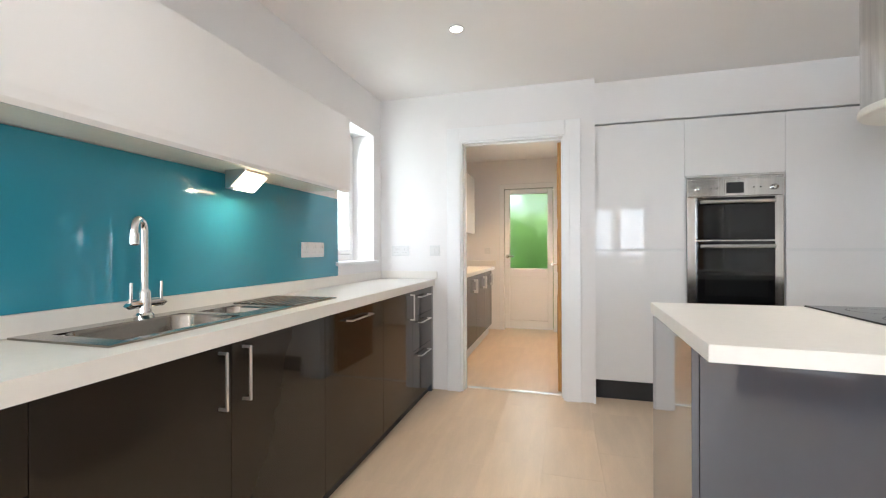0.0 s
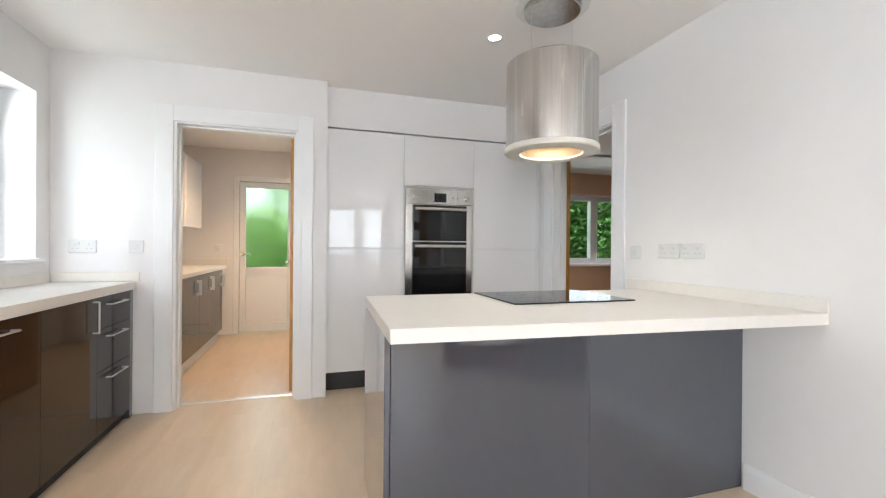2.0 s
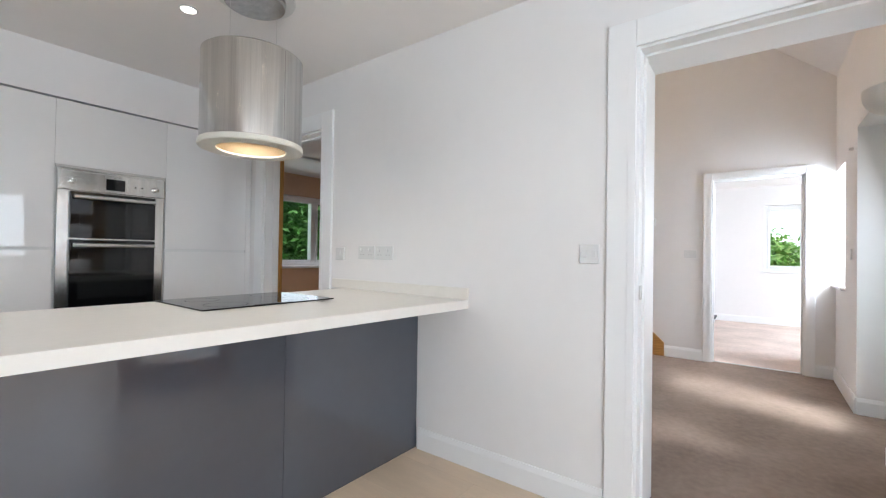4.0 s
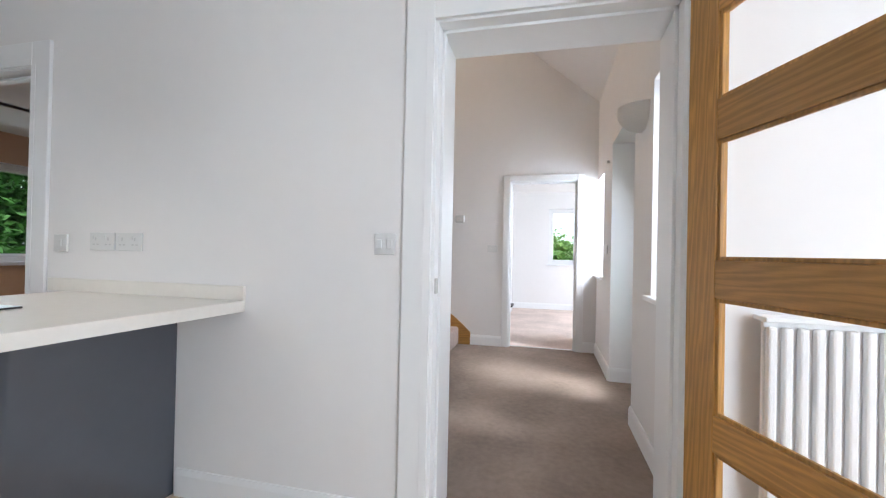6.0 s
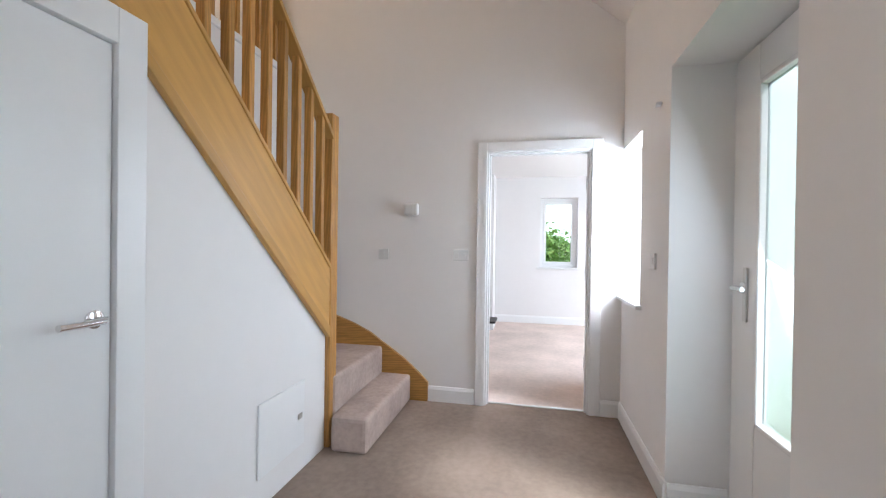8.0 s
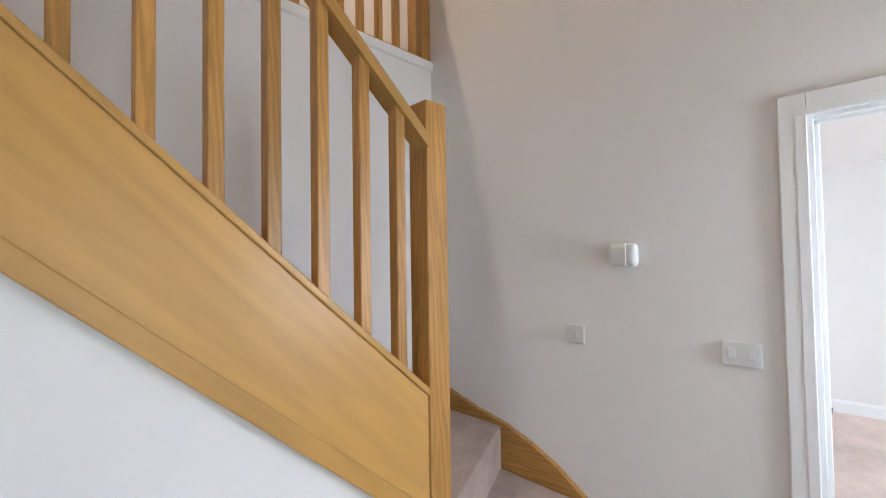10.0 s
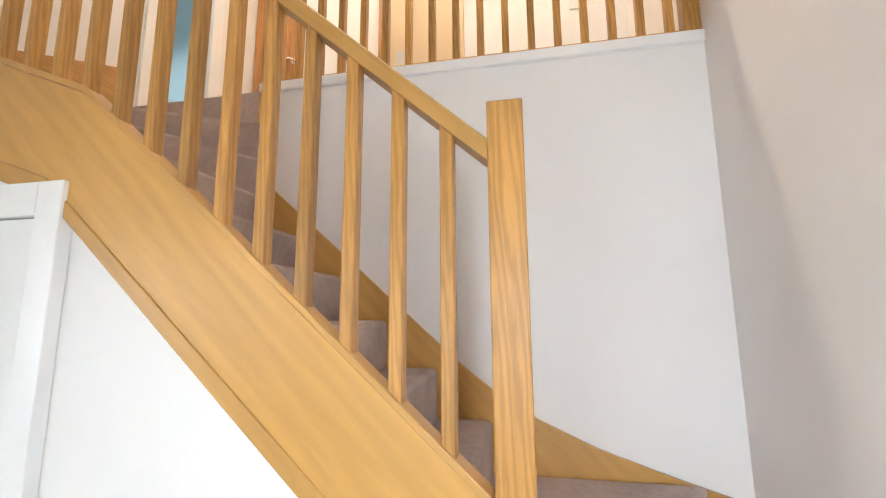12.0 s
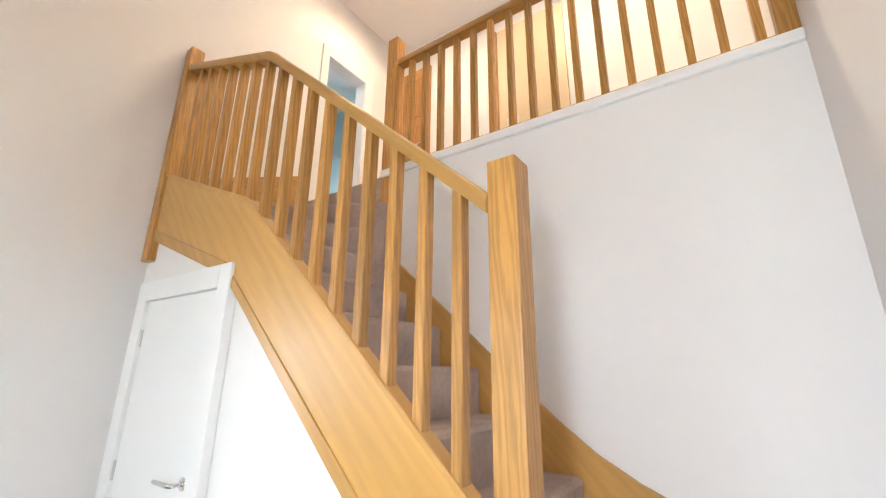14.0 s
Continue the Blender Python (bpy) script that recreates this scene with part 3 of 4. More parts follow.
def base_unit(y0, y1, fronts, label, fm=GREY_WARM):
    u = thing("base_cabinet", (-1.35, (y0 + y1) / 2, 0), label, "cabinet", "base units under the worktop")
    part("body", box(LEFT + 0.02, y0, 0.07, FX - 0.021, y1, 0.70), PLASTIC, u)
    part("plinth", box(LEFT + 0.05, y0, 0, FX - 0.03, y1, 0.069), PLINTH, u)
    for kind, a, b, c, d in fronts:
        f = part("drawer_front" if kind == "h" else "door", box(FX - 0.02, a + 0.0009, c + 0.0015, FX, b - 0.0009, d - 0.0015, 0.001), fm, u)
        m = (a + b) / 2
        if kind == "h":
            pull(f, (FX, m - 0.11, d - 0.05), (FX, m + 0.11, d - 0.05))
        elif kind == "r":
            pull(f, (FX, b - 0.05, d - 0.19), (FX, b - 0.05, d - 0.02))
        elif kind == "l":
            pull(f, (FX, a + 0.05, d - 0.19), (FX, a + 0.05, d - 0.02))
        elif kind == "t":
            pull(f, (FX, m - 0.12, d - 0.05), (FX, m + 0.12, d - 0.05))
    return u


base_unit(-1.6, -0.6, [("r", -1.6, -1.1, 0.06, 0.845), ("l", -1.1, -0.6, 0.06, 0.845)], "dark gloss double base cabinet")
base_unit(-0.6, 0.34, [("r", -0.6, -0.13, 0.06, 0.845), ("l", -0.13, 0.34, 0.06, 0.845)], "dark gloss double base cabinet")
base_unit(0.34, 0.88, [("h", 0.34, 0.88, 0.06, 0.42), ("h", 0.34, 0.88, 0.42, 0.66), ("h", 0.34, 0.88, 0.66, 0.845)], "dark gloss drawer base cabinet")
base_unit(0.88, 1.95, [("r", 0.88, 1.405, 0.06, 0.845), ("l", 1.405, 1.95, 0.06, 0.845)], "dark gloss sink base cabinet with two bar handles")
base_unit(1.95, 2.58, [("t", 1.95, 2.58, 0.06, 0.845)], "dark gloss integrated appliance cabinet with level bar handle")
base_unit(2.58, 3.09, [("r", 2.58, 3.09, 0.06, 0.845)], "dark gloss base cabinet with upright bar handle")
base_unit(3.09, 3.53, [("h", 3.09, 3.53, 0.06, 0.42), ("h", 3.09, 3.53, 0.42, 0.66), ("h", 3.09, 3.53, 0.66, 0.845)], "dark gloss three-drawer base cabinet")
tagged(part("filler_panel", box(LEFT + 0.02, 3.532, 0.0, FX, 3.578, 0.845, 0.002), GREY), "grey gloss end filler panel by the doorway", "cabinet panel")

# sink worktop, with the sink's opening cut through it
SX0, SX1, SY0, SY1 = -1.565, -1.20, 1.08, 2.17


def slab(x0, x1, y0, y1, z0, z1, hole):
    """A worktop with one opening."""
    bm = bmesh.new()
    for a, b, c, d in ((x0, x1, y0, hole[2]), (x0, x1, hole[3], y1), (x0, hole[0], hole[2], hole[3]), (hole[1], x1, hole[2], hole[3])):
        box(a, c, z0, b, d, z1, 0, bm)
    bmesh.ops.remove_doubles(bm, verts=bm.verts, dist=0.0005)
    return bm


wt = tagged(part("worktop", slab(LEFT + 0.001, -1.118, -1.6, 3.578, 0.848, 0.898, (SX0 + 0.03, SX1 - 0.03, SY0 + 0.03, SY1 - 0.4)), WORKTOP), "cream stone-effect laminate worktop on the base cabinets", "worktop")
tagged(part("upstand", box(LEFT + 0.001, -1.6, 0.899, LEFT + 0.016, 3.578, 0.962, 0.002), WORKTOP), "cream laminate upstand along the wall", "upstand")
tagged(part("upstand", box(LEFT + 0.017, 3.581, 0.899, -1.10, 3.596, 0.962, 0.002), WORKTOP), "cream laminate upstand along the wall", "upstand")
tagged(part("splashback", box(LEFT + 0.002, -1.6, 0.963, LEFT + 0.010, 2.87, 1.485, 0.002), TEAL), "teal back-painted glass splashback", "splashback")

sink = thing("kitchen_sink", (-1.36, 1.6, 0.9), "stainless steel one and a half bowl sink with ribbed drainer", "sink")


def bowl(x0, x1, y0, y1, z, depth):
    """A rounded basin open at the top."""
    bm = bmesh.new()
    loops = []
    for k, (ins, h) in enumerate(((0, 0), (0.004, -0.01), (0.012, -depth + 0.03), (0.03, -depth + 0.006), (0.05, -depth))):
        r, pts = 0.07, []
        for cx, cy, s in ((x1, y1, 0), (x0, y1, 1), (x0, y0, 2), (x1, y0, 3)):
            px = cx - (r if s in (0, 3) else -r)
            py = cy - (r if s in (0, 1) else -r)
            for i in range(6):
                a = math.pi / 2 * (s + i / 5)
                pts.append(bm.verts.new((px + (r - ins) * math.cos(a), py + (r - ins) * math.sin(a), z + h)))
        loops.append(pts)
    n = len(loops[0])
    for a, b in zip(loops, loops[1:]):
        for i in range(n):
            bm.faces.new((a[i], a[(i + 1) % n], b[(i + 1) % n], b[i]))
    bm.faces.new(loops[-1])
    return bm


rim = bmesh.new()
BY = [(1.14, 1.56), (1.60, 1.78)]
for a, b, c, d in ((SX0, SX1, SY0, BY[0][0]), (SX0, SX1, BY[0][1], BY[1][0]), (SX0, SX1, BY[1][1], 1.82), (SX0, SX0 + 0.07, BY[0][0], BY[0][1]), (SX1 - 0.03, SX1, BY[0][0], BY[0][1]), (SX0, SX0 + 0.10, BY[1][0], BY[1][1]), (SX1 - 0.08, SX1, BY[1][0], BY[1][1])):
    box(a, c, 0.899, b, d, 0.905, 0.0, rim)
part("rim", rim, SINKSTEEL, sink)
part("main_bowl", bowl(SX0 + 0.07, SX1 - 0.03, *BY[0], 0.904, 0.17), SINKSTEEL, sink, "", True)
part("half_bowl", bowl(SX0 + 0.10, SX1 - 0.08, *BY[1], 0.904, 0.12), SINKSTEEL, sink, "", True)
for (a, b), x in zip(BY, (-1.34, -1.35)):
    part("waste", lathe([(0.035, 0), (0.035, 0.006), (0.02, 0.008)], (x, (a + b) / 2, 0.736 if b < 1.6 else 0.786), 20), CHROME, sink, "", True)
dr = box(SX0, 1.82, 0.899, SX1, SY1, 0.904)
for i in range(9):
    x = SX0 + 0.045 + i * 0.037
    part("drainer_rib", box(x, 1.84, 0.9035, x + 0.016, SY1 - 0.03, 0.909, 0.002), SINKSTEEL, sink)
part("drainer", dr, SINKSTEEL, sink, "ribbed steel drainer")

tap = thing("mixer_tap", (-1.52, 1.43, 0.905), "tall chrome swan-neck mixer tap with two levers", "tap")
TX, TY = -1.52, 1.43
part("base", lathe([(0.03, 0), (0.03, 0.012), (0.023, 0.02), (0.021, 0.09), (0.016, 0.1)], (TX, TY, 0.905), 24), CHROME, tap, "", True)
neck = [(TX, TY, 1.0), (TX, TY, 1.205)] + [(TX + 0.5 * r, TY - 0.85 * r, 1.205 + 0.04 * math.sin(math.pi * i / 10)) for i in range(1, 11) for r in (0.04 - 0.04 * math.cos(math.pi * i / 10),)] + [(TX + 0.04, TY - 0.068, 1.19)]
part("spout", tube(neck, 0.0135, 16), CHROME, tap, "", True)
part("nozzle", lathe([(0.017, 0), (0.017, -0.035), (0.012, -0.04)], (TX + 0.04, TY - 0.068, 1.195), 20), CHROME, tap, "", True)
for s in (-1, 1):
    part("lever", tube([(TX, TY, 0.955), (TX + 0.01, TY + s * 0.06, 0.955), (TX + 0.01, TY + s * 0.064, 0.96)], 0.014, 14), CHROME, tap, "", True)
    part("lever_pin", tube([(TX + 0.01, TY + s * 0.055, 0.955), (TX + 0.01, TY + s * 0.055, 1.03)], 0.006, 10), CHROME, tap, "", True)

# wall cabinets
UNDERSIDE = mat("cream_melamine", (0.84, 0.79, 0.70), 0.4, 0, 0.04, 6)
WX = -1.30
edges = [-1.6, 0.70, 2.50]
for a, b in zip(edges, edges[1:]):
    u = thing("wall_cabinet", (-1.44, (a + b) / 2, 1.48), "white gloss wall cabinet with lift-up door", "cabinet", "wall cabinets over the sink")
    part("body", box(LEFT + 0.001, a, 1.505, WX - 0.021, b - 0.001, 1.88), PLASTIC, u)
    # black strip laid in the groove to stand in for its shade
    part("groove_shade", box(-1.5225, a, 1.495, -1.5165, b - 0.001, 1.504), BLACK, u)
    part("light_pelmet", box(LEFT + 0.011, a, 1.487, -1.5235, b - 0.001, 1.5045), UNDERSIDE, u)
    part("bottom_panel", box(-1.5155, a, 1.484, WX - 0.024, b - 0.001, 1.5045), UNDERSIDE, u)
    part("door", prism([(WX, 1.512), (WX, 1.893), (WX - 0.02, 1.893), (WX - 0.02, 1.466), (WX - 0.013, 1.466), (WX - 0.003, 1.480)], "y", a + 0.0015, b - 0.0015, 0.001), FRIDGE_WHITE, u, "white gloss door with a rolled lower edge")

for y in (1.87, 0.2):
    lamp = thing("under_cabinet_light", (-1.45, y, 1.49), "triangular steel light under the wall cabinet, lit", "lamp", "lights under the wall cabinets")
    part("housing", prism([(-1.52, 1.487), (-1.41, 1.487), (-1.415, 1.475), (-1.50, 1.405), (-1.52, 1.405)], "y", y - 0.075, y + 0.075, 0.003), SATIN, lamp)
    lens = bmesh.new()
    q = [lens.verts.new(p) for p in ((-1.418, y - 0.062, 1.468), (-1.418, y + 0.062, 1.468), (-1.492, y + 0.062, 1.405), (-1.492, y - 0.062, 1.405))]
    lens.faces.new(q)
    bmesh.ops.translate(lens, verts=lens.verts, vec=(0.004, 0, -0.004))
    part("lens", lens, WARMLAMP, lamp)
    area("under_cabinet_lamp", (-1.45, y, 1.42), (-1.5, y, 1.0), 0.06, 0.12, 1.3, (1, 0.86, 0.6))


HOLE = mat("socket_hole", (0.6, 0.6, 0.59), 0.6)


def plate(name, axis, face, out, u, z, w, h, label, category, rockers=1, sockets=False):
    """A moulded wall plate with rocker switches or socket holes, on a wall face."""
    p = thing(name, (face, u, z - h / 2) if axis == "x" else (u, face, z - h / 2), label, category)
    d = 0.009 * out

    def slab3(n, a, b, c, e, k0, k1, m, bev=0.002):
        part(n, box(*((face + k0 * out, a, c, face + k1 * out, b, e) if axis == "x" else (a, face + k0 * out, c, b, face + k1 * out, e)), bev=bev), m, p)

    slab3("plate", u - w / 2, u + w / 2, z - h / 2, z + h / 2, 0.0005, 0.012, PLASTIC, 0.003)
    for i in range(rockers):
        c = u - w / 2 + w * (i + 0.5) / rockers
        if sockets:
            slab3("rocker", c + 0.012, c + 0.024, z + 0.01, z + 0.03, 0.011, 0.016, PLASTIC)
            for du, dz, hw, hh in ((0, 0.012, 0.0035, 0.008), (-0.012, -0.014, 0.007, 0.003), (0.012, -0.014, 0.007, 0.003)):
                slab3("pin_hole", c + du - hw, c + du + hw, z + dz - hh, z + dz + hh, 0.0115, 0.0123, HOLE, 0)
        else:
            slab3("rocker", c - 0.011, c + 0.011, z - 0.018, z + 0.018, 0.011, 0.016, PLASTIC)
    return p


plate("wall_socket", "x", LEFT + 0.010, 1, 2.56, 1.14, 0.23, 0.09, "white triple wall socket on the teal glass", "socket", 3, True)
plate("wall_socket", "y", DOORWALL, -1, -1.42, 1.13, 0.15, 0.086, "white double wall socket", "socket", 2, True)
plate("wall_switch", "y", DOORWALL, -1, -1.12, 1.13, 0.086, 0.086, "white wall switch beside the doorway", "switch", 1)
plate("wall_switch", "x", RIGHT, -1, 2.495, 1.125, 0.086, 0.086, "white wall switch by the dining doorway", "switch", 1)
plate("wall_socket", "x", RIGHT, -1, 2.23, 1.135, 0.15, 0.086, "white double wall socket over the worktop", "socket", 2, True)
plate("wall_socket", "x", RIGHT, -1, 2.07, 1.135, 0.15, 0.086, "white double wall socket over the worktop", "socket", 2, True)
plate("wall_switch", "x", RIGHT, -1, 0.79, 1.145, 0.086, 0.086, "white two-gang light switch by the hall doorway", "switch", 2)
plate("wall_switch", "x", END, -1, 1.445, 1.175, 0.086, 0.086, "white light switch beside the stairs", "switch", 1)
plate("wall_switch", "x", END, -1, 0.80, 1.175, 0.12, 0.086, "white light switch by the living room door", "switch", 2)
plate("wall_switch", "y", HALLY, 1, 4.70, 1.18, 0.086, 0.086, "white light switch beside the front door", "switch", 1)
plate("wall_switch", "y", BACK, -1, -1.14, 1.12, 0.086, 0.086, "white wall switch by the back door", "switch", 1)

# tall units and double oven
TF = 3.692


def tall(x0, x1, name, label, fronts):
    u = thing(name, ((x0 + x1) / 2, 3.95, 0), label, "cabinet", "tall units in a row")
    part("body", box(x0 + 0.001, TF + 0.022, 0.15, x1 - 0.001, 4.29, 2.07), PLASTIC, u)
    part("plinth", box(x0, TF + 0.05, 0.0, x1, TF + 0.07, 0.149), PLINTH, u)
    for c, d in fronts:
        part("door", box(x0 + 0.0006, TF, c, x1 - 0.0006, TF + 0.02, d, 0.001), FRIDGE_WHITE, u)
    if len(fronts) > 1 and name == "tall_cabinet":
        part("finger_channel", box(x0 + 0.002, TF + 0.012, 1.114, x1 - 0.002, TF + 0.021, 1.142), PLASTIC, u)
    return u


tall(0.1165, 0.73, "tall_cabinet", "tall white gloss handleless cabinet", [(0.152, 1.118), (1.138, 2.07)])
tall(0.73, 1.345, "oven_housing", "tall white gloss oven housing cabinet", [(0.152, 0.735), (1.66, 2.07)])
tall(1.345, 1.955, "tall_cabinet", "tall white gloss handleless cabinet", [(0.152, 1.118), (1.138, 2.07)])
tagged(part("filler_panel", box(1.957, TF + 0.002, 0, 1.998, TF + 0.02, 2.07, 0.001), FRIDGE_WHITE), "white gloss filler panel beside the tall units", "cabinet panel")

oven = thing("double_oven", (1.037, 3.66, 0.745), "built-in stainless steel and black glass double oven", "oven")
part("frame", box(0.742, TF - 0.004, 0.745, 1.333, TF + 0.02, 1.645, 0.003), STEEL, oven)
part("trim_strip", box(0.736, TF - 0.002, 1.646, 1.339, TF + 0.018, 1.658, 0.002), SATIN, oven)
ctl = part("control_panel", box(0.742, TF - 0.022, 1.505, 1.333, TF - 0.004, 1.628, 0.004), STEEL, oven)
part("display", box(0.985, TF - 0.0245, 1.525, 1.09, TF - 0.0218, 1.60, 0.001), BLACKGLASS, ctl)
for x in (0.81, 1.27):
    part("knob", lathe([(0.019, 0), (0.018, -0.02), (0.015, -0.022)], (x, TF - 0.022, 1.56), 24, "y"), STEEL, ctl, "", True)
for x in (1.15, 1.19, 0.89, 0.93):
    part("button", lathe([(0.005, 0), (0.0045, -0.004)], (x, TF - 0.022, 1.562), 12, "y"), BLACK, ctl)
for c, d in ((1.20, 1.498), (0.75, 1.19)):
    dd = part("oven_door", box(0.802, TF - 0.028, c, 1.273, TF - 0.004, d, 0.004), BLACKGLASS, oven, "black glass oven door")
    part("inner_window", box(0.85, TF - 0.0295, c + 0.06, 1.225, TF - 0.0278, d - 0.085, 0.001), mat("oven_window", (0.012, 0.013, 0.013), 0.06, 0, 0.1, 3), dd)
    hd = tube([(0.815, TF - 0.062, d - 0.035), (1.26, TF - 0.062, d - 0.035)], 0.0125, 14)
    for x in (0.85, 1.225):
        tube([(x, TF - 0.028, d - 0.035), (x, TF - 0.062, d - 0.035)], 0.007, 10, hd)
    part("handle", hd, SATIN, dd, "brushed steel bar handle", True)
tagged(oven, group="")

# peninsula
pen = thing("peninsula_cabinet", (1.1, 2.1, 0), "grey gloss peninsula cabinet with plain back panel", "cabinet")
part("body", box(0.30, 1.81, 0.1, 1.995, 2.32, 0.840), PLASTIC, pen)
part("back_panel", box(0.285, 1.785, 0.002, 1.13, 1.808, 0.840, 0.0015), GREY, pen)
part("back_panel", box(1.1315, 1.785, 0.002, 1.996, 1.808, 0.840, 0.0015), GREY, pen)
part("end_panel", box(0.262, 1.785, 0.002, 0.283, 2.36, 0.840, 0.0015), GREY, pen)
for x in (0.30, 0.87, 1.43):
    part("door", box(x, 2.322, 0.12, x + 0.562, 2.342, 0.840, 0.0015), GREY_WARM, pen)
ptop = thing("worktop", (1.1, 1.95, 0.842), "cream stone-effect laminate peninsula worktop", "worktop")
part("top", prism([(0.242, 1.552), (1.998, 1.437), (1.998, 2.46), (0.275, 2.46)], "z", 0.843, 0.889, 0.002), WORKTOP, ptop)
part("front_edging", prism([(0.240, 1.549), (1.998, 1.434), (1.998, 1.4365), (0.240, 1.5515)], "z", 0.8425, 0.8885), WORKTOP, ptop)
part("end_edging", prism([(0.2395, 1.552), (0.2725, 2.46), (0.2745, 2.46), (0.2415, 1.552)], "z", 0.8425, 0.8885), WORKTOP, ptop)
tagged(part("upstand", box(1.982, 1.43, 0.8895, 1.998, 2.56, 0.952, 0.002), WORKTOP), "cream laminate upstand along the wall", "upstand")
hob = thing("hob", (1.19, 2.2, 0.89), "black glass induction hob set in the worktop", "hob")
part("glass", box(0.865, 1.955, 0.8895, 1.515, 2.445, 0.896, 0.002), BLACKGLASS, hob)
RING = mat("hob_print", (0.10, 0.10, 0.10), 0.2, 0, 0.02, 4)
for x, y, r in ((1.02, 2.08, 0.09), (1.02, 2.31, 0.075), (1.36, 2.08, 0.075), (1.36, 2.31, 0.09)):
    ring = bmesh.new()
    n = 40
    for k in range(n):
        a, b = 2 * math.pi * k / n, 2 * math.pi * (k + 1) / n
        ring.faces.new([ring.verts.new((x + q * math.cos(t), y + q * math.sin(t), 0.8966)) for q, t in ((r, a), (r, b), (r - 0.003, b), (r - 0.003, a))])
    part("cooking_zone", ring, RING, hob)
part("control_strip", box(1.10, 1.965, 0.8962, 1.28, 1.985, 0.8966), RING, hob)

hood = thing("extractor_hood", (1.19, 2.2, 1.59), "hanging round brushed steel extractor hood with pale rim", "extractor hood")
HX, HY = 1.19, 2.20
shell = lathe([(0.232, 1.662), (0.232, 2.085), (0.227, 2.09), (0.001, 2.091)], (HX, HY, 0), 64, cap=False)
part("drum", shell, STEEL, hood, "brushed steel drum", True)
part("seam", box(HX + 0.03, HY - 0.2315, 1.67, HX + 0.033, HY - 0.222, 2.08), STEEL, hood)
part("rim", lathe([(0.160, 1.664), (0.160, 1.633), (0.165, 1.630), (0.236, 1.633), (0.240, 1.640), (0.238, 1.660), (0.160, 1.664)], (HX, HY, 0), 64, cap=False), mat("hood_rim", (0.74, 0.71, 0.63), 0.35, 0, 0.03, 5), hood, "cream ring round the opening", True)
part("filter", lathe([(0.159, 1.64), (0.159, 1.72), (0.0005, 1.722)], (HX, HY, 0), 40, cap=False), mat("hood_inside", (0.20, 0.14, 0.08), 0.45, 0.3, 0.1, 8), hood, "", True)
part("lamp", lathe([(0.085, 1.719), (0.085, 1.712), (0.082, 1.710)], (HX, HY + 0.02, 0), 32), WARMLAMP, hood, "lit warm lamp disc")
area("hood_lamp", (HX, HY, 1.70), (HX, HY, 0.9), 0.14, 0.14, 1.5, (1, 0.88, 0.7))
for dx in (-0.12, 0.12):
    part("cable", tube([(HX + dx, HY, 2.09), (HX + dx, HY, 2.37)], 0.0008, 6), SATIN, hood)
collar = thing("hood_ceiling_collar", (HX, HY, 2.36), "white ceiling ring round a steel extractor duct", "ceiling collar")
part("ring", lathe([(0.145, 2.399), (0.145, 2.388), (0.15, 2.384), (0.188, 2.390), (0.192, 2.3995)], (HX, HY, 0), 56, cap=False), PLASTIC, collar, "white ring", True)
part("duct", lathe([(0.143, 2.3995), (0.143, 2.362), (0.139, 2.359), (0.001, 2.358)], (HX, HY, 0), 48, cap=False), STEEL, collar, "brushed steel duct end", True)


def downlight(x, y, z, watts=8, color=(1, 0.93, 0.84), size=130):
    d = thing("ceiling_downlight", (x, y, z), "lit recessed white ceiling downlight", "downlight", "ceiling downlights")
    part("bezel", lathe([(0.034, -0.002), (0.036, -0.006), (0.044, -0.004), (0.045, -0.0005)], (x, y, z), 28), PLASTIC, d, "", True)
    part("lens", lathe([(0.034, -0.003), (0.033, -0.0042)], (x, y, z), 24), LAMP, d)
    spot("downlight_lamp", x, y, z - 0.012, watts, color, size)


for x, y in ((-0.70, 2.64), (1.04, 2.59), (-0.70, 0.9), (1.04, 0.9), (-0.7, -0.9), (1.04, -0.9)):
    downlight(x, y, CH)
downlight(-0.55, 4.9, CH, 66, (1, 0.67, 0.37))
downlight(7.1, 0.30, CH, 9)
downlight(3.6, 4.4, CH, 45, (1, 0.75, 0.5))

# radiator behind the glazed door
rad = thing("radiator", (1.97, -0.9, 0.25), "white ribbed panel radiator on the wall", "radiator")
part("back_panel", box(1.93, -1.5, 0.28, 1.945, -0.49, 0.93, 0.003), TRIM, rad)
for i in range(24):
    y = -1.475 + i * 0.0415
    part("rib", box(1.905, y, 0.30, 1.93, y + 0.026, 0.91, 0.007), TRIM, rad)
part("top_grille", box(1.90, -1.505, 0.925, 1.985, -0.485, 0.94, 0.003), TRIM, rad)
for y in (-1.4, -0.6):
    part("bracket", box(1.945, y, 0.4, 1.999, y + 0.03, 0.8), TRIM, rad)

# utility room units
uu = thing("utility_cabinet", (-1.3, 5.2, 0), "white utility base cabinet with grey gloss doors", "cabinet")
part("body", box(LEFT + 0.01, 4.3, 0.12, -1.06, 6.0, 0.86), PLASTIC, uu)
part("plinth", box(LEFT + 0.05, 4.32, 0, -1.08, 5.98, 0.118), PLASTIC, uu)
for a, b in ((4.32, 4.9), (4.9, 5.45), (5.45, 5.98)):
    f = part("door", box(-1.058, a, 0.13, -1.038, b - 0.003, 0.855, 0.002), GREY_WARM, uu)
    pull(f, (-1.038, b - 0.1, 0.68), (-1.038, b - 0.1, 0.80), 0.03, 0.012)
tagged(part("worktop", box(LEFT + 0.001, 3.76, 0.862, -1.02, 6.14, 0.90, 0.003), WORKTOP), "cream laminate utility worktop", "worktop")
